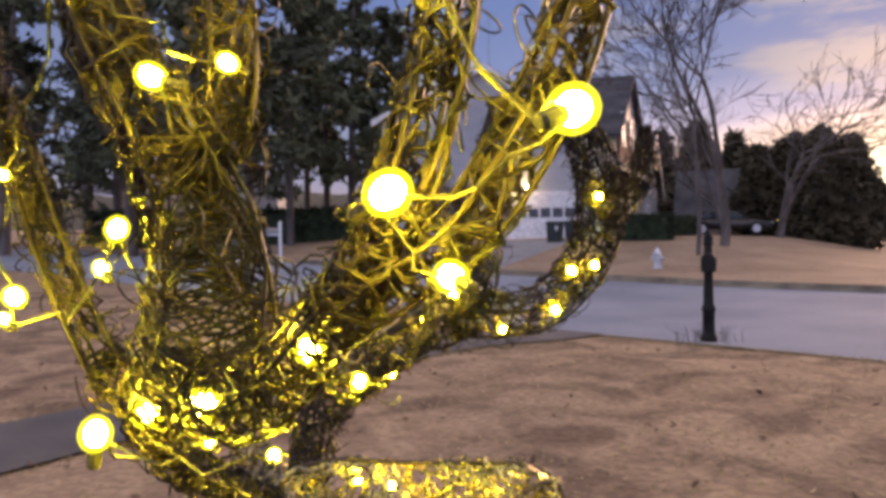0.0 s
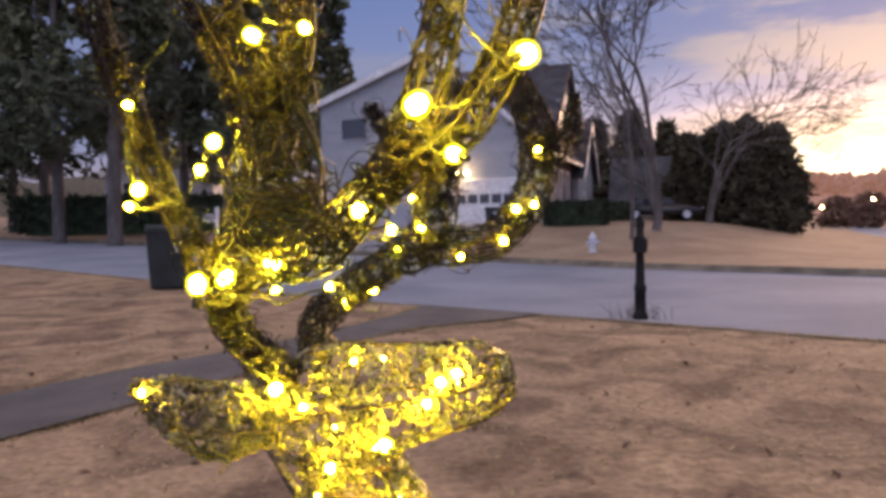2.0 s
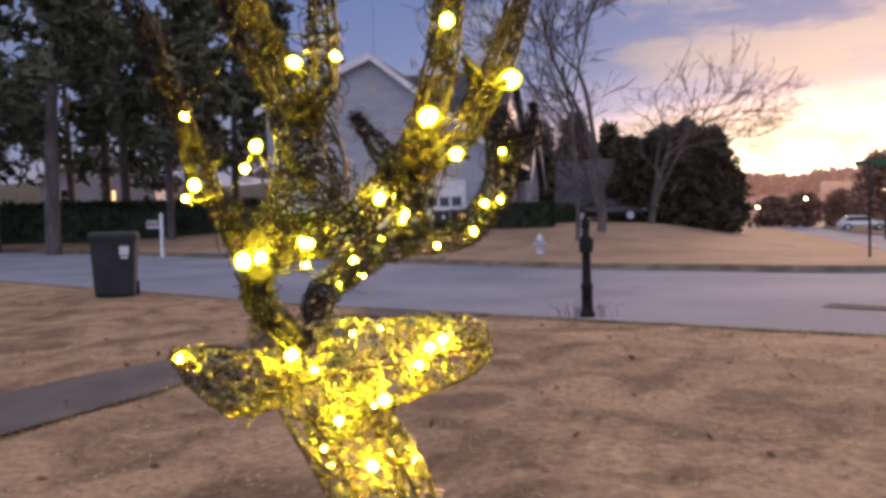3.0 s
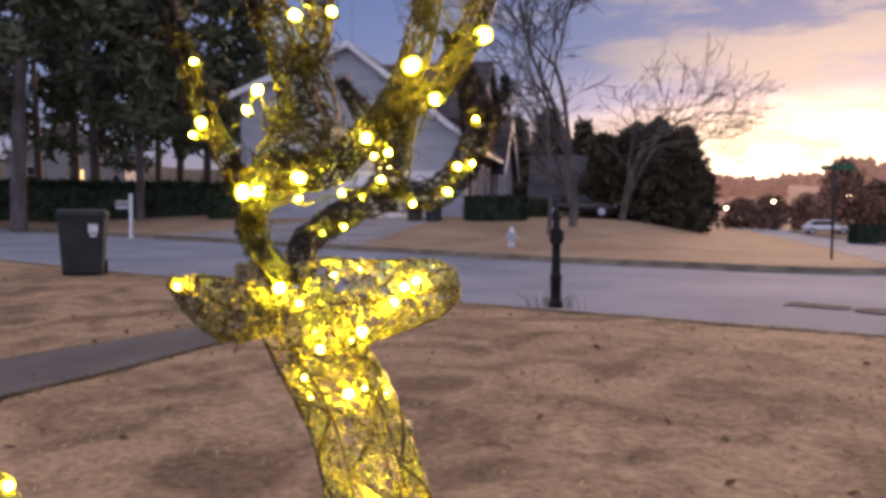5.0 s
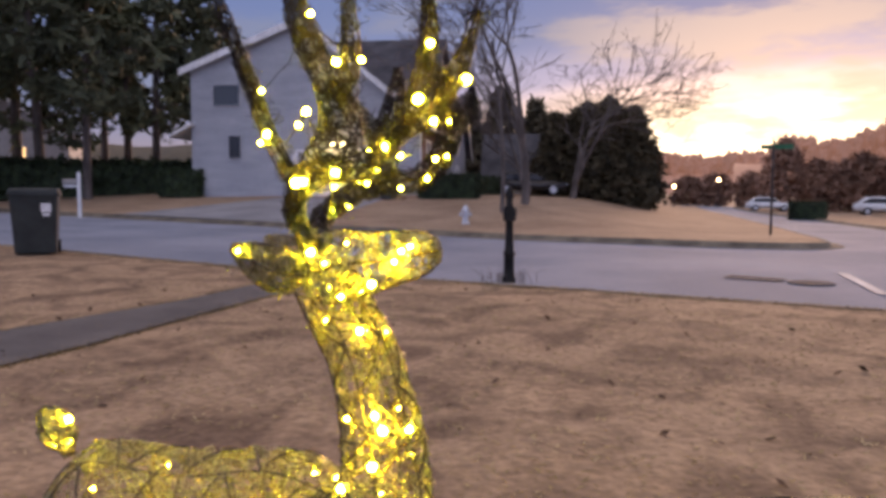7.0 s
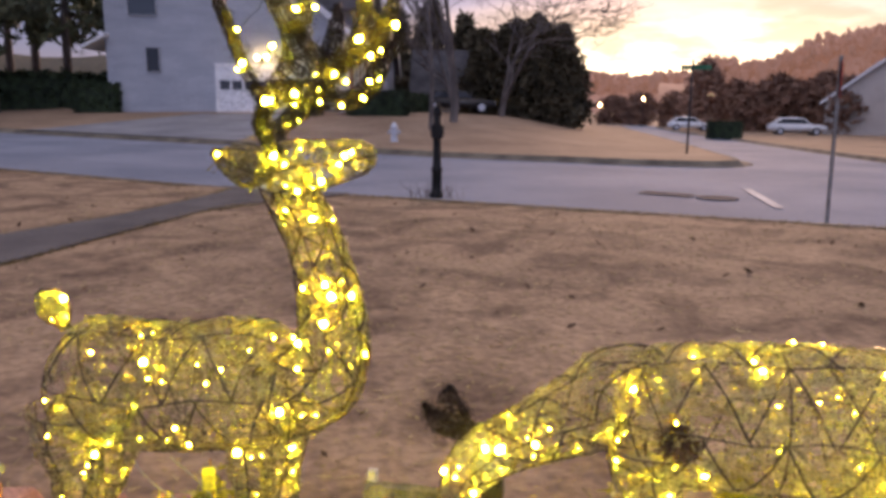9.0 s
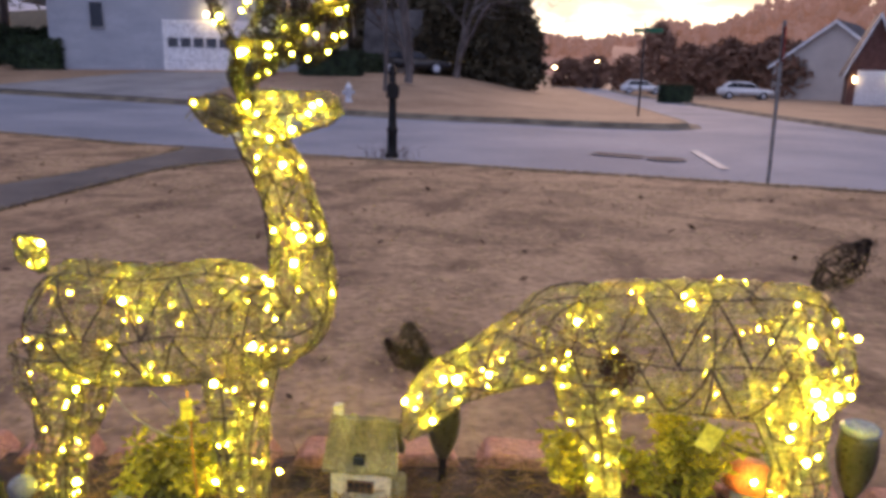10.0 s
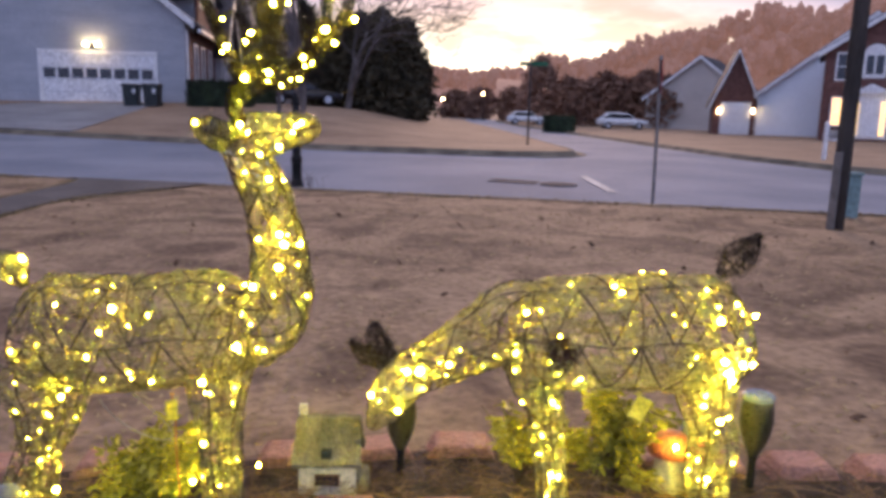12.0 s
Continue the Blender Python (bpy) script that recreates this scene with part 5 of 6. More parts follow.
bush((1.50, 1.36, -0.12), 0.16, 0.46, 3, 260, "spindly yellow-green shrub beside the wire doe", stems=18)


def solar_torch(at, label):
    ob = empty("solar_torch", pose(*at), label=label, category="garden light", group="solar torches")
    bm = bmesh.new()
    lathe(bm, [(0.008, 0.0), (0.013, 0.02), (0.013, 0.17), (0.02, 0.2)], 14)
    part("stake", bm, M_BLACKMETAL, ob, smooth=True)
    bm = bmesh.new()
    lathe(bm, [(0.018, 0.19), (0.035, 0.225), (0.05, 0.27), (0.056, 0.32), (0.052, 0.365), (0.048, 0.39), (0.044, 0.39), (0.047, 0.33), (0.03, 0.24)], 22, cap=False)
    part("cup", bm, M_TORCH, ob, "dark flared translucent cup", True)
    bm = bmesh.new()
    lathe(bm, [(0.05, 0.388), (0.053, 0.392), (0.053, 0.402), (0.045, 0.408)], 22)
    part("solar_cap", bm, M_SOLAR, ob, "grey solar panel cap")
    return ob


M_TORCH = mat("smoked_plastic", (0.035, 0.034, 0.022), (0.075, 0.07, 0.042), 9.0, 0.3, bump=0.05)
M_SOLAR = mat("solar_cell", (0.20, 0.22, 0.26), (0.30, 0.32, 0.36), 20.0, 0.25, bump=0.02)
solar_torch((2.17, 0.945, -0.15), "black solar torch light on a stake in the bed")
solar_torch((1.165, 1.61, -0.20), "black solar torch light behind the wire doe's head")


def fairy_hut():
    M_THATCH = mat("mossy_thatch", (0.17, 0.15, 0.08), (0.32, 0.29, 0.17), 14.0, 0.95, bump=0.8, fine=120, stretch=(1, 1, 0.4))
    M_PLASTER = mat("cream_plaster", (0.66, 0.60, 0.44), (0.76, 0.70, 0.54), 12.0, 0.85, bump=0.25, fine=90)
    M_BROWN = mat("brown_shutter", (0.10, 0.04, 0.02), (0.18, 0.08, 0.04), 15.0, 0.7, bump=0.2)
    M_MOSS = mat("green_base", (0.16, 0.30, 0.06), (0.26, 0.42, 0.10), 14.0, 0.9, bump=0.5)
    ob = empty("fairy_house", pose(0.918, 1.655, -0.14, 0, 0, -28), label="small cream garden cottage with a mossy thatched roof", category="garden ornament")
    bm = bmesh.new()
    box(bm, -0.125, 0.125, -0.085, 0.085, 0, 0.022, 0.006)
    part("base", bm, M_MOSS, ob, "mossy green base")
    bm = bmesh.new()
    prism(bm, [(-0.095, 0.022), (0.095, 0.022), (0.095, 0.135), (-0.095, 0.135)], -0.062, 0.062)
    part("wall", bm, M_PLASTER, ob)
    bm = bmesh.new()
    for s in (-1, 1):
        vs = [(-0.115, s * 0.076, 0.128), (0.115, s * 0.076, 0.128), (0.105, s * 0.006, 0.262), (-0.105, s * 0.006, 0.262)]
        a = [bm.verts.new(v) for v in vs]
        b = [bm.verts.new((v[0], v[1] + s * 0.012, v[2] + 0.014)) for v in vs]
        bm.faces.new(a), bm.faces.new(b[::-1])
        for k in range(4):
            bm.faces.new((a[k], b[k], b[(k + 1) % 4], a[(k + 1) % 4]))
    box(bm, -0.107, 0.107, -0.02, 0.02, 0.262, 0.280, 0.006)
    bmesh.ops.recalc_face_normals(bm, faces=bm.faces[:])
    bmesh.ops.subdivide_edges(bm, edges=[e for e in bm.edges if e.calc_length() > 0.05], cuts=6, use_grid_fill=True)
    rng = np.random.RandomState(2)
    for q in bm.verts:
        q.co += Vector(rng.normal(0, 0.0022, 3))
    roof = part("roof", bm, M_THATCH, ob, "mossy brown thatch")
    for x in (-0.095, 0.095):
        bm = bmesh.new()
        prism(bm, [(-0.062, 0.135), (0.062, 0.135), (0.0, 0.25)], x - 0.004, x + 0.004)
        g = part("gable", bm, M_PLASTER, ob)
        g.matrix_local = pose(0, 0, 0, 0, 0, 90)
    bm = bmesh.new()
    box(bm, -0.105, -0.078, 0.012, 0.04, 0.235, 0.31, 0.004)
    part("chimney", bm, M_PLASTER, ob, "pale chimney")
    bm = bmesh.new()
    box(bm, -0.042, 0.042, -0.069, -0.060, 0.06, 0.10)
    w = part("window", bm, M_BROWN, ob, "brown barred window")
    for k in range(4):
        for j in range(2):
            bm = bmesh.new()
            box(bm, -0.036 + 0.019 * k, -0.021 + 0.019 * k, -0.072, -0.0685, 0.065 + 0.017 * j, 0.078 + 0.017 * j)
            part("pane", bm, M_GLASS, w)
    bm = bmesh.new()
    box(bm, -0.018, 0.018, -0.088, -0.05, 0.165, 0.192, 0.003)
    part("dormer", bm, M_GLASS, ob, "tiny dark roof window")
    bm = bmesh.new()
    lathe(bm, [(0.02, 0.022), (0.026, 0.05), (0.024, 0.11), (0.0, 0.125)], 10, (0.115, -0.03, 0), cap=False)
    part("porch", bm, M_THATCH, ob)


fairy_hut()


def mushrooms():
    M_STALK = mat("cream_stalk", (0.56, 0.52, 0.34), (0.70, 0.66, 0.46), 10.0, 0.6, bump=0.15)
    M_CAP = mat("red_mushroom_cap", (0.50, 0.12, 0.06), (0.62, 0.26, 0.12), 12.0, 0.45, bump=0.1)
    ob = empty("mushroom_ornament", pose(1.99, 1.11, -0.15), label="cream toadstool ornaments with red caps and a glass ball", category="garden ornament")
    for x, s in ((-0.035, 1.2), (0.055, 1.05)):
        bm = bmesh.new()
        lathe(bm, [(0.052 * s, 0), (0.045 * s, 0.05 * s), (0.04 * s, 0.13 * s), (0.03 * s, 0.15 * s)], 16, (x, 0, 0))
        part("stalk", bm, M_STALK, ob, smooth=True)
        bm = bmesh.new()
        lathe(bm, [(0.03 * s, 0.14 * s), (0.066 * s, 0.145 * s), (0.06 * s, 0.175 * s), (0.035 * s, 0.20 * s), (0.002, 0.207 * s)], 18, (x, 0, 0))
        part("cap", bm, M_CAP, ob, "faded red cap", True)
    bm = bmesh.new()
    bmesh.ops.create_uvsphere(bm, u_segments=18, v_segments=10, radius=0.042, matrix=Matrix.Translation((0.055, -0.01, 0.252)))
    part("ball", bm, M_SOLAR, ob, "grey glass ball", True)


mushrooms()


def garden_bits():
    M_TAG = mat("yellow_tag", (0.80, 0.70, 0.05), (0.86, 0.78, 0.10), 9.0, 0.5, bump=0.02)
    bm = bmesh.new()
    box(bm, -0.024, 0.024, -0.0012, 0.0012, -0.036, 0.036, 0.0)
    for q in bm.verts:
        q.co.y += 6 * q.co.z * q.co.z
    t = finish("cable_tag", bm, M_TAG)
    t.matrix_world = pose(1.66, 0.97, 0.285, 0, 24, -30)
    tagged(t, label="bright yellow tag on the light cable of the doe", category="tag")
    # supply leads
    a = np.linspace(0, 1, 24)
    loop = np.stack([0.30 + 0.10 * np.sin(a * 4.2), 1.56 + 0.02 * a, 0.36 - 0.16 * np.sin(a * 3.1)], 1)
    lead = np.array([(0.395, 1.52, 0.36), (0.40, 1.50, 0.30), (0.40, 1.51, 0.2), (0.405, 1.52, 0.08), (0.41, 1.53, -0.04), (0.42, 1.54, -0.13)])
    M_LEAD = mat("pale_lead", (0.30, 0.27, 0.18), (0.42, 0.38, 0.26), 10.0, 0.5, bump=0.05)
    M_ORANGE = mat("orange_lead", (0.45, 0.17, 0.03), (0.55, 0.24, 0.05), 10.0, 0.5, bump=0.05)
    ob = empty("power_lead", label="pale and orange supply leads hanging under the wire buck", category="cable")
    v, f = sweep([(loop, 0.0022)], 6)
    raw("loop", v, f, M_LEAD, ob, "pale looped lead", True)
    v, f = sweep([(smooth_chain(np.c_[lead, np.zeros(6)], 0.01)[:, :3], 0.0028)], 6)
    raw("lead", v, f, M_ORANGE, ob, "thin orange lead", True)
    bm = bmesh.new()
    box(bm, 0.375, 0.405, 1.49, 1.51, 0.29, 0.345, 0.004)
    part("plug", bm, M_TAG, ob, "yellow plug")
    tl = np.array([(1.70, 0.97, 0.27), (1.76, 0.93, 0.25), (1.82, 0.89, 0.26), (1.86, 0.86, 0.29)])
    v, f = sweep([(smooth_chain(np.c_[tl, np.zeros(4)], 0.01)[:, :3], 0.0016)], 6)
    tagged(raw("light_cable", v, f, M_CABLE, smooth=True), label="thin cable between the tag and the wire doe", category="cable")
    # small painted ornaments at the end of the bed
    M_STONE = mat("pale_stone", (0.42, 0.40, 0.38), (0.58, 0.56, 0.52), 14.0, 0.7, bump=0.2)
    M_ORN = mat("orange_glaze", (0.62, 0.22, 0.03), (0.75, 0.33, 0.06), 8.0, 0.35, bump=0.05)
    o = empty("garden_ornament", pose(-0.115, 1.50, -0.15), label="dark garden ornament with a leaning white cone and orange band", category="garden ornament")
    bm = bmesh.new()
    lathe(bm, [(0.075, 0), (0.08, 0.08), (0.07, 0.3), (0.05, 0.44), (0.03, 0.47)], 18)
    part("body", bm, M_BLACKMETAL, o, "dark glazed body", True)
    bm = bmesh.new()
    lathe(bm, [(0.03, 0.45), (0.052, 0.465), (0.055, 0.51), (0.035, 0.54)], 18)
    part("band", bm, M_ORN, o, "orange glazed band", True)
    bm = bmesh.new()
    lathe(bm, [(0.058, 0), (0.05, 0.05), (0.03, 0.14), (0.004, 0.22)], 18)
    c = part("cone", bm, M_STONE, o, "white pointed cone", True)
    c.matrix_local = pose(0.01, 0, 0.53, 0, -20, 0)
    o = empty("garden_globe", pose(-0.03, 1.62, -0.15), label="clear round garden globe on a dark stake", category="garden ornament")
    bm = bmesh.new()
    lathe(bm, [(0.007, 0), (0.007, 0.22)], 8)
    part("stake", bm, M_BLACKMETAL, o)
    bm = bmesh.new()
    bmesh.ops.create_uvsphere(bm, u_segments=18, v_segments=10, radius=0.036, matrix=Matrix.Translation((0, 0, 0.25)))
    part("globe", bm, M_SOLAR, o, "greyish glass globe", True)
    o = empty("stone_ornament", pose(0.20, 1.74, -0.15, 0, 0, 25), label="pale pointed stone ornament beside the shrub", category="garden ornament")
    bm = bmesh.new()
    prism(bm, [(-0.06, 0), (0.06, 0), (0.055, 0.06), (0, 0.12), (-0.055, 0.06)], -0.03, 0.03)
    bmesh.ops.bevel(bm, geom=bm.edges[:], offset=0.006, segments=2, affect="EDGES")
    part("body", bm, M_STONE, o)


garden_bits()


# ---------------------------------------------------------------- street things
def letterbox_post():
    ob = empty("mailbox", pose(3.55, 10.0, -0.02, 0, 0, -17), label="black cast post mailbox at the kerb", category="mailbox")
    bm = bmesh.new()
    lathe(bm, [(0.10, 0), (0.10, 0.05), (0.075, 0.09), (0.07, 0.36), (0.082, 0.37), (0.082, 0.42), (0.062, 0.45), (0.052, 0.9), (0.052, 1.18)], 16)
    part("post", bm, M_BLACKMETAL, ob, smooth=True)
    bm = bmesh.new()
    lathe(bm, [(0.052, 1.17), (0.07, 1.19), (0.05, 1.215), (0.06, 1.25), (0.03, 1.30), (0.008, 1.345)], 14)
    part("finial", bm, M_BLACKMETAL, ob, smooth=True)
    bm = bmesh.new()
    prism(bm, [(-0.085, 0.86), (0.085, 0.86), (0.085, 0.99)] + [(0.085 * math.cos(a), 0.99 + 0.085 * math.sin(a)) for a in np.linspace(0.3, math.pi - 0.3, 7)] + [(-0.085, 0.99)], -0.30, 0.22)
    part("box", bm, M_BLACKMETAL, ob, "black arched letter box")
    bm = bmesh.new()
    box(bm, 0.088, 0.096, -0.2, -0.16, 0.92, 1.06)
    part("flag", bm, M_IRON, ob, "small dark flag")
    g = np.random.RandomState(3)
    lines = []
    for _ in range(46):
        a, d = g.uniform(0, 6.28), g.uniform(0.12, 0.45)
        p = np.array((3.55 + d * math.cos(a), 10.0 + 0.4 * d * math.sin(a), -0.03))
        lines.append((np.array([p, p + (g.normal(0, 0.03), g.normal(0, 0.03), g.uniform(0.06, 0.14)), p + (g.normal(0, 0.07), g.normal(0, 0.07), g.uniform(0.12, 0.26))]), [0.004, 0.003, 0.0015]))
    v, f = sweep(lines, 3)
    tagged(raw("dead_stalks", v, f, M_BARK), label="dead grey stalks round the mailbox post", category="plants", kind="stuff")


letterbox_post()


def white_letterbox(at, turn, label):
    ob = empty("mailbox", pose(*at, 0, 0, turn), label=label, category="mailbox")
    bm = bmesh.new()
    box(bm, -0.05, 0.05, -0.05, 0.05, -0.1, 1.5, 0.008)
    prism(bm, [(-0.05, 1.5), (0.05, 1.5), (0, 1.57)], -0.05, 0.05)
    part("post", bm, M_WHITE, ob)
    bm = bmesh.new()
    box(bm, -0.6, -0.05, -0.04, 0.04, 1.0, 1.08)
    part("arm", bm, M_WHITE, ob)
    bm = bmesh.new()
    prism(bm, [(-0.1, 1.085), (0.1, 1.085), (0.1, 1.21)] + [(0.1 * math.cos(a), 1.21 + 0.1 * math.sin(a)) for a in np.linspace(0.3, math.pi - 0.3, 7)] + [(-0.1, 1.21)], -0.27, 0.27)
    b = part("box", bm, M_GALV, ob, "grey letter box")
    b.matrix_local = pose(-0.33, 0, 0, 0, 0, 90)


white_letterbox((-6.8, 29.7, 0.36), -20, "white timber mailbox post across the street")
white_letterbox((20.3, 13.1, -0.55), 150, "white mailbox at the side road kerb")


def wheelie_bin(at, turn, label, material=None, s=1.0):
    ob = empty("bin", pose(*at, 0, 0, turn), label=label, category="bin", group="bins")
    mt = material or M_BINP
    bm = bmesh.new()
    box(bm, -0.29, 0.29, -0.32, 0.32, 0.06, 1.0, 0.03, 1.18)
    part("body", bm, mt, ob)
    bm = bmesh.new()
    box(bm, -0.37, 0.37, -0.40, 0.40, 0.97, 1.02, 0.012)
    part("rim", bm, mt, ob)
    bm = bmesh.new()
    box(bm, -0.37, 0.37, -0.41, 0.43, 1.022, 1.10, 0.03, 0.9)
    part("lid", bm, mt, ob)
    bm = bmesh.new()
    v, f = sweep([(np.array([(-0.3, 0.44, 0.96), (-0.3, 0.49, 0.99), (0.3, 0.49, 0.99), (0.3, 0.44, 0.96)]), 0.018)], 8)
    raw("handle", v, f, mt, ob)
    for x in (-0.3, 0.3):
        bm = bmesh.new()
        lathe(bm, [(0.04, -0.03), (0.125, -0.03), (0.13, 0), (0.125, 0.03), (0.04, 0.03)], 18)
        w = part("wheel", bm, M_TYRE, ob)
        w.matrix_local = pose(x, 0.30, 0.13, 0, 90, 0)
    bm = bmesh.new()
    box(bm, 0.10, 0.24, -0.395, -0.385, 0.72, 0.86)
    box(bm, 0.12, 0.22, -0.397, -0.39, 0.66, 0.70)
    mk = part("mark", bm, M_WHITE, ob, "pale printed mark")
    mk.matrix_local = pose(0, 0.018, 0)
    ob.scale = (s, s, s)
    return ob


wheelie_bin((-3.95, 15.1, 0.02), 12, "dark green-black wheeled bin at the kerb", s=1.14)
wheelie_bin((4.35, 34.6, 0.80), -20, "dark wheeled bin by the garage door", s=0.95)
wheelie_bin((5.15, 34.3, 0.82), -26, "dark wheeled bin by the garage wall", s=0.95)
M_TEAL = mat("pale_green_box", (0.16, 0.24, 0.24), (0.22, 0.30, 0.29), 3.0, 0.6, bump=0.1)


def utility_box(at, w, h, label):
    ob = empty("utility_box", pose(*at, 0, 0, -35), label=label, category="utility box")
    bm = bmesh.new()
    box(bm, -w / 2, w / 2, -w / 2, w / 2, -0.05, h, 0.015)
    part("cabinet", bm, M_TEAL, ob)
    bm = bmesh.new()
    box(bm, -w / 2 - 0.015, w / 2 + 0.015, -w / 2 - 0.015, w / 2 + 0.015, h, h + 0.04, 0.01)
    part("lid", bm, M_TEAL, ob)


utility_box((8.7, 4.85, -0.04), 0.18, 0.52, "pale green utility pedestal behind the pole")
utility_box((9.1, 4.35, -0.04), 0.22, 0.40, "pale green utility box by the kerb")


def utility_pole():
    ob = empty("utility_pole", pose(7.65, 4.3, -0.1), label="dark weathered timber pole on the lawn", category="pole")
    bm = bmesh.new()
    lathe(bm, [(0.085, 0), (0.083, 1.0), (0.078, 3.0), (0.07, 6.5), (0.068, 6.52)], 16)
    part("shaft", bm, M_POLE, ob, smooth=True)
    bm = bmesh.new()
    box(bm, -0.10, -0.06, -0.04, 0.04, 0.0, 0.9)
    part("conduit", bm, M_GALV, ob, "grey cable conduit")


utility_pole()


def stop_sign():
    ob = empty("stop_sign", pose(7.75, 7.1, -0.08, 0, -1.2, 0), label="red octagonal road sign on a thin steel post, edge on", category="road sign")
    bm = bmesh.new()
    box(bm, -0.022, 0.022, -0.012, 0.012, -0.1, 2.0, 0.004)
    part("post", bm, M_GALV, ob)
    bm = bmesh.new()
    r = 0.24
    prism(bm, [(r * math.cos(a + math.pi / 8), 1.72 + r * math.sin(a + math.pi / 8)) for a in np.arange(8) * math.pi / 4], -0.019, -0.015)
    p = part("plate", bm, M_RED, ob, "red plate turned edge on")
    p.matrix_local = pose(0, 0, 0, 0, 0, 49)


stop_sign()


def street_name_sign():
    ob = empty("street_sign", pose(14.65, 19.85, -0.12), label="street name sign on a tall steel post at the corner", category="road sign")
    bm = bmesh.new()
    lathe(bm, [(0.035, -0.1), (0.035, 2.75)], 10)
    part("post", bm, M_POLE, ob, smooth=True)
    for k, (turn, z) in enumerate(((-30, 2.72), (52, 2.86))):
        bm = bmesh.new()
        box(bm, -0.45, 0.45, -0.01, 0.01, -0.07, 0.07, 0.004)
        b = part("blade", bm, M_GREEN, ob, "green name blade")
        b.matrix_local = pose(0.12 if k == 0 else 0, 0, z, 0, 0, turn)


street_name_sign()


def hydrant():
    ob = empty("fire_hydrant", pose(6.35, 24.1, float(land(6.35, 24.1)) - 0.02), label="silver-white fire hydrant on the corner lawn", category="fire hydrant")
    bm = bmesh.new()
    lathe(bm, [(0.15, 0), (0.15, 0.05), (0.105, 0.07), (0.10, 0.42), (0.13, 0.43), (0.13, 0.47), (0.11, 0.50), (0.085, 0.58), (0.03, 0.62), (0.03, 0.67)], 16)
    part("barrel", bm, M_SILVER, ob, smooth=True)
    for a, r in ((0, 0.055), (180, 0.055), (-90, 0.075)):
        bm = bmesh.new()
        lathe(bm, [(r, 0.08), (r, 0.17), (r * 1.15, 0.17), (r * 1.15, 0.20), (0.02, 0.21)], 12)
        n = part("nozzle", bm, M_SILVER, ob)
        n.matrix_local = pose(0, 0, 0.33, 0, 0, a) @ pose(0, 0, 0, 0, 90, 0)


hydrant()


def path_lamp():
    x, y = 17.8, 43.0
    z = float(land(x, y))
    ob = empty("path_light", pose(x, y, z), label="lit white post lamp before the evergreens", category="garden light")
    bm = bmesh.new()
    box(bm, -0.06, 0.06, -0.06, 0.06, -0.1, 0.75, 0.01)
    part("post", bm, M_WHITE, ob)
    bm = bmesh.new()
    lathe(bm, [(0.04, 0.76), (0.07, 0.80), (0.08, 0.92), (0.03, 0.97)], 10)
    part("lamp", bm, M_LAMPW, ob, "glowing lamp head")


path_lamp()


def car(at, turn, material, label, length=4.6, high=1.5):
    ob = empty("car", pose(*at, 0, 0, turn), label=label, category="car", group="parked cars")
    k = length / 4.6
    hz = high / 1.5
    low = [(-2.3, 0.35), (2.25, 0.35), (2.3, 0.6), (2.2, 0.82), (1.25, 0.93), (-2.2, 0.98), (-2.3, 0.7)]
    bm = bmesh.new()
    prism(bm, [(x * k, z * hz) for x, z in low], -0.88, 0.88)
    bmesh.ops.bevel(bm, geom=bm.edges[:], offset=0.06, segments=2, affect="EDGES")
    part("body", bm, material, ob, smooth=True)
    cab = [(-2.1, 0.95), (1.15, 0.92), (0.45, 1.40), (-0.2, 1.5), (-1.4, 1.47)]
    bm = bmesh.new()
    prism(bm, [(x * k, z * hz) for x, z in cab], -0.74, 0.74)
    bmesh.ops.bevel(bm, geom=bm.edges[:], offset=0.05, segments=2, affect="EDGES")
    part("cabin", bm, material, ob, smooth=True)
    for s in (-1, 1):
        bm = bmesh.new()
        prism(bm, [(x * k, z * hz) for x, z in [(-1.75, 1.02), (0.85, 1.0), (0.38, 1.34), (-1.25, 1.38)]], s * 0.745, s * 0.755)
        part("side_glass", bm, M_GLASS, ob)
        bm = bmesh.new()
        box(bm, 2.2 * k, 2.3 * k, s * 0.65 - 0.14, s * 0.65 + 0.14, 0.66 * hz, 0.78 * hz)
        part("headlight", bm, M_SILVER, ob)
        for x in (-1.42, 1.42):
            bm = bmesh.new()
            lathe(bm, [(0.2, -0.11), (0.33, -0.11), (0.35, -0.05), (0.35, 0.05), (0.33, 0.11), (0.2, 0.11)], 18)
            w = part("wheel", bm, M_TYRE, ob)
            w.matrix_local = pose(x * k, s * 0.82, 0.35, 90, 0, 0)
            bm = bmesh.new()
            lathe(bm, [(0.02, -0.115), (0.21, -0.115), (0.21, 0.115), (0.02, 0.115)], 14)
            part("rim", bm, M_SILVER, w)
    return ob


def cars():
    car((51.2, 55.6, float(land(51.2, 55.6)) - 0.02), -30, M_CARW, "white estate car parked on a drive by the side road", 4.8, 1.6)
    car((50.5, 70.5, float(land(50.5, 70.5)) - 0.02), -28, M_CARW, "white car parked down the side road", 4.5, 1.5)
    car((14.6, 42.4, float(land(14.6, 42.4)) - 0.02), -14, M_CARD, "dark car parked beside the neighbouring house", 4.4, 1.35)
    car((29.8, 66.0, float(land(29.8, 66)) - 0.02), 60, M_CARW, "pale car parked far down the side road", 4.4, 1.45)


cars()


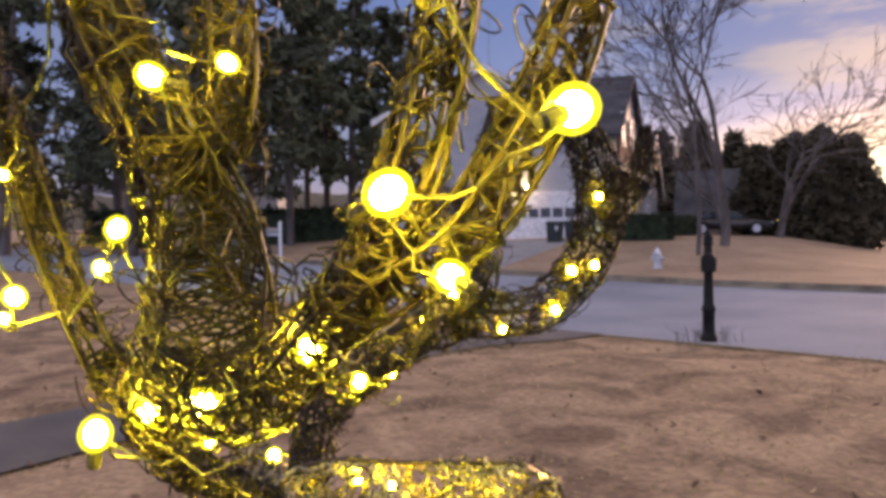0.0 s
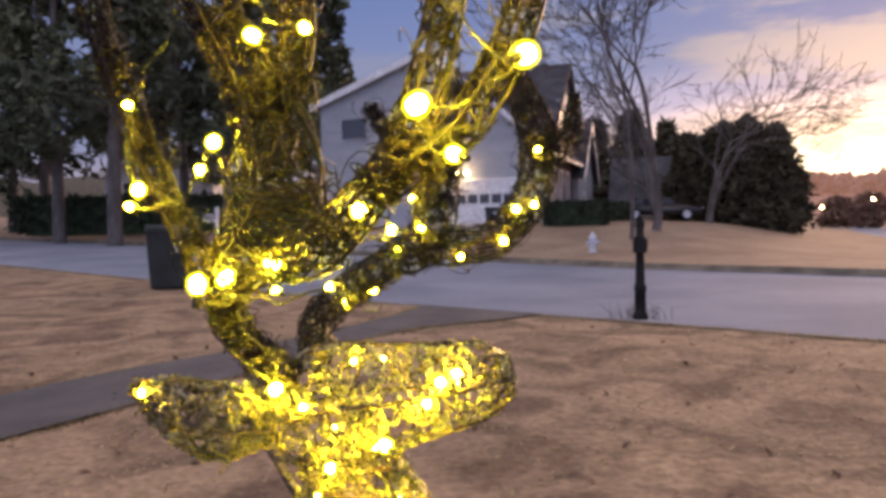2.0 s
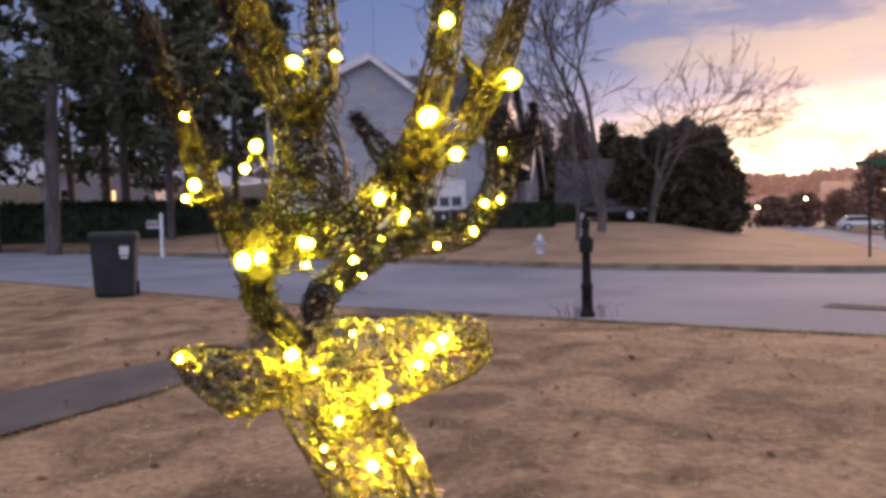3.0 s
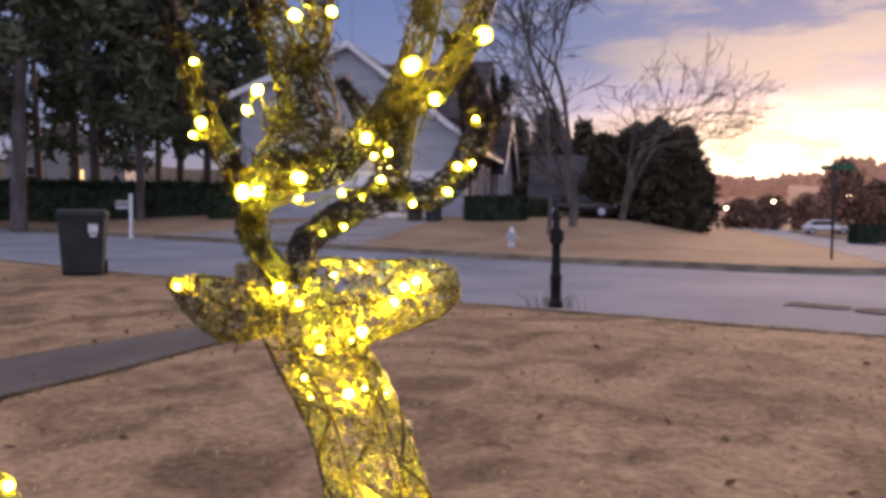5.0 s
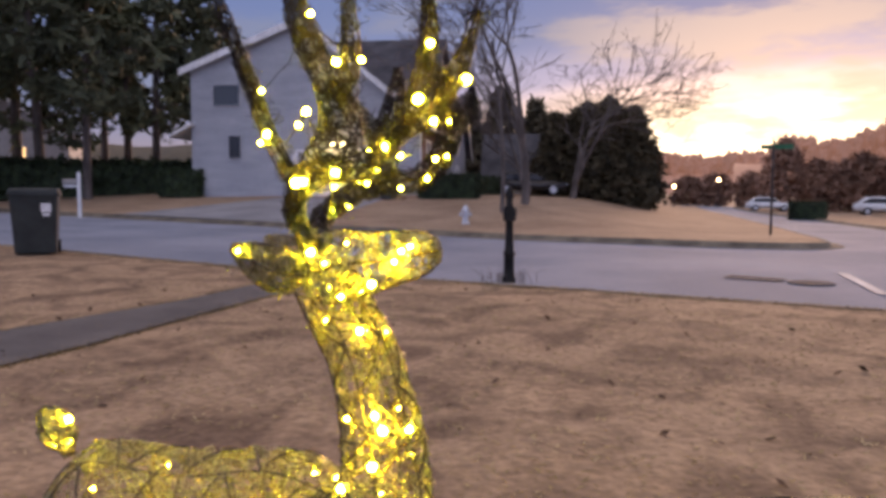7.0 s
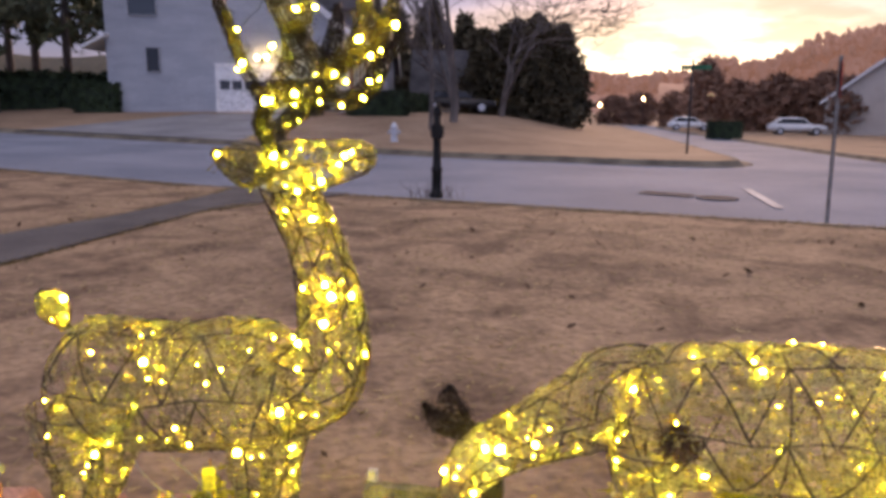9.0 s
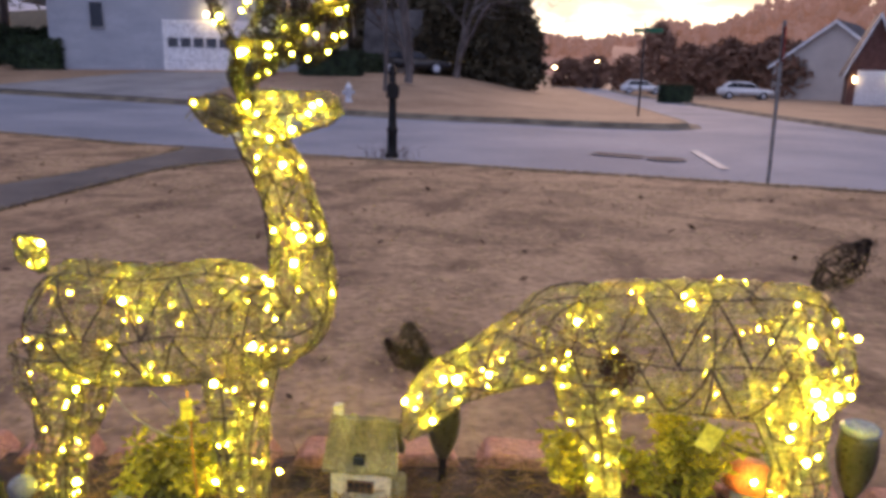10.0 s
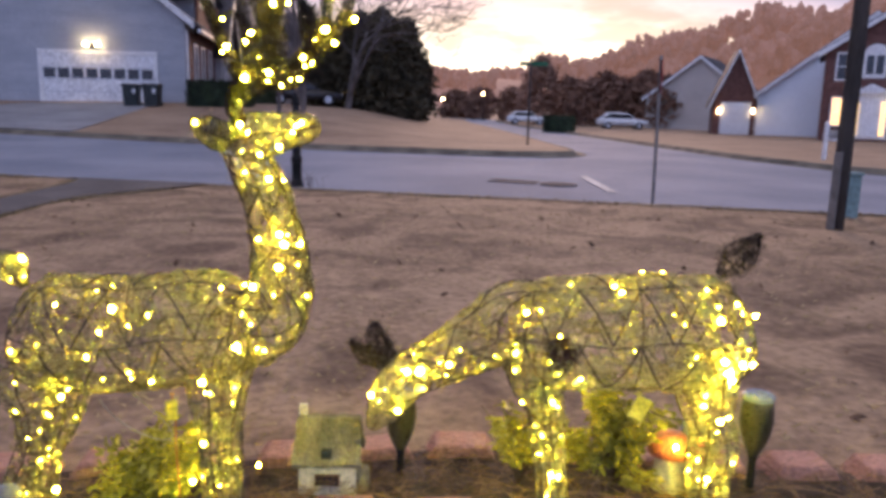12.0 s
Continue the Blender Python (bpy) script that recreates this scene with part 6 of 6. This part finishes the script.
def street_lamps():
    for x, y, h in ((62, 84, 6.5), (70, 70, 5.0), (44, 98, 5.0), (52, 118, 6.0), (30, 84, 3.0), (66, 60, 4.0), (36, 104, 3.0), (58, 92, 3.5), (75, 100, 4.5), (24.5, 52, 0.8), (40, 88, 2.6), (47, 84, 2.4), (27.5, 70, 1.6), (33, 92, 2.2), (68, 78, 2.8)):
        z = float(land(x, y))
        ob = empty("street_lamp", pose(x, y, z), label="distant lit street lamp", category="street lamp", group="street lamps")
        bm = bmesh.new()
        lathe(bm, [(0.06, -0.2), (0.045, h)], 8)
        part("post", bm, M_POLE, ob)
        bm = bmesh.new()
        lathe(bm, [(0.05, h), (0.15, h + 0.06), (0.17, h + 0.2), (0.05, h + 0.3)], 10)
        part("lamp", bm, M_LAMP, ob, "glowing lamp head")


street_lamps()


def litter():
    """Fallen leaves on the lawn and grass along the kerb and path."""
    rng = np.random.RandomState(31)
    V, F = [], []
    for k in range(640):
        s, n = rng.uniform(-9, 12), rng.uniform(0.6, 9.3)
        x, y = street(s, n)
        z = float(land(x, y)) + 0.02
        a, r = rng.uniform(0, 6.28), rng.uniform(0.012, 0.04)
        d, e = np.array((math.cos(a), math.sin(a), rng.normal(0, 0.4))) * r, np.array((-math.sin(a), math.cos(a), rng.normal(0, 0.4))) * r * 0.6
        c = np.array((x, y, z))
        b = len(V)
        V += [c - d, c + e, c + d, c - e]
        F.append((b, b + 1, b + 2, b + 3))
    tagged(raw("fallen_leaves", V, F, M_DEADLEAF), label="dark fallen leaves scattered on the lawn", category="leaves", kind="stuff")
    V, F = [], []

    def blades(x, y, num, h, spread):
        z = float(land(x, y)) - 0.005
        for _ in range(num):
            px, py = x + rng.normal(0, spread), y + rng.normal(0, spread)
            a = rng.uniform(0, 6.28)
            w, hh = 0.004, h * rng.uniform(0.5, 1.2)
            b = len(V)
            V.extend([(px - w * math.cos(a), py - w * math.sin(a), z), (px + w * math.cos(a), py + w * math.sin(a), z), (px + rng.normal(0, 0.5) * hh, py + rng.normal(0, 0.5) * hh, z + hh)])
            F.append((b, b + 1, b + 2))
    for s in np.linspace(-24, 14, 900):
        x, y = street(s, 9.5 + rng.uniform(-0.06, 0.04))
        if -5.6 < (x * 0.87 - y * 0.49) < -3.3 and s < -4:
            continue
        blades(x, y, 7, 0.055, 0.05)
    for k in np.linspace(0, 1, 260):
        for line in (PATH_FAR[1:-1], PATH_NEAR[1:-1]):
            q = k * (len(line) - 1)
            blades(np.interp(q, range(len(line)), [p[0] for p in line]), np.interp(q, range(len(line)), [p[1] for p in line]), 7, 0.05, 0.045)
    tagged(raw("grass_fringe", V, F, M_TUFT), label="dry grass fringe along kerb and path", category="grass", kind="stuff")
    # thin turf over the lawn near the bed
    V, F = [], []
    N = 26000
    s, n = rng.uniform(-8, 9, N), rng.uniform(0.3, 9.4, N) 
    P = np.stack([E_S[0] * s + E_N[0] * n, E_S[1] * s + E_N[1] * n], 1)
    keep = np.array([noise.noise((p[0] * 0.9, p[1] * 0.9, 3)) > -0.25 for p in P])
    pa = P[:, 0] * 0.87 - P[:, 1] * 0.49
    keep &= ~((pa > -5.15) & (pa < -3.95))
    P = P[keep]
    z = land(P[:, 0], P[:, 1]) + 0.004
    a = rng.uniform(0, 6.28, len(P))
    w = 0.010
    dx, dy = np.cos(a) * w, np.sin(a) * w
    hh = rng.uniform(0.004, 0.013, len(P))
    lx, ly = rng.normal(0, 0.03, len(P)), rng.normal(0, 0.03, len(P))
    V = np.stack([np.stack([P[:, 0] - dx, P[:, 1] - dy, z], 1), np.stack([P[:, 0] + dx, P[:, 1] + dy, z], 1), np.stack([P[:, 0] + lx, P[:, 1] + ly, z + hh], 1)], 1).reshape(-1, 3)
    F = np.arange(len(V)).reshape(-1, 3)
    tagged(raw("turf", V, F, M_TUFT), label="short dry turf over the front lawn", category="grass", kind="stuff")


litter()


def road_marks():
    def strip(name, a, b, w, material, drop, label):
        a, b = np.array(a), np.array(b)
        d = (b - a) / np.linalg.norm(b - a)
        nn = np.array((-d[1], d[0])) * w / 2
        sheet(name, np.linspace(0, 1, 8), (-1, 1), lambda u, v: tuple(a + (b - a) * u + nn * v), material, drop=drop, label=label, category="road marking", kind="structure")
    strip("stop_line", (8.4, 8.65), (9.75, 11.05), 0.15, M_WHITE_WORN, -0.112, "worn white painted line on the road")
    bm = bmesh.new()
    x, y = 8.3, 9.95
    lathe(bm, [(0.33, 0.0), (0.33, 0.014), (0.28, 0.016)], 24)
    mh = finish("manhole_cover", bm, M_TAR)
    mh.matrix_world = pose(x, y, float(land(x, y)) - 0.126)
    tagged(mh, label="dark round manhole cover in the road", category="manhole cover")
    strip("road_patch", (7.55, 11.0), (8.1, 10.3), 0.45, M_TAR, -0.116, "dark tar patch beside the manhole")


M_TAR = mat("dark_tar", (0.028, 0.032, 0.045), (0.055, 0.06, 0.075), 2.0, 0.9, bump=0.3, fine=40, spec=0.1)
M_WHITE_WORN = mat("worn_road_paint", (0.36, 0.37, 0.40), (0.55, 0.56, 0.58), 3.0, 0.8, bump=0.2)
road_marks()
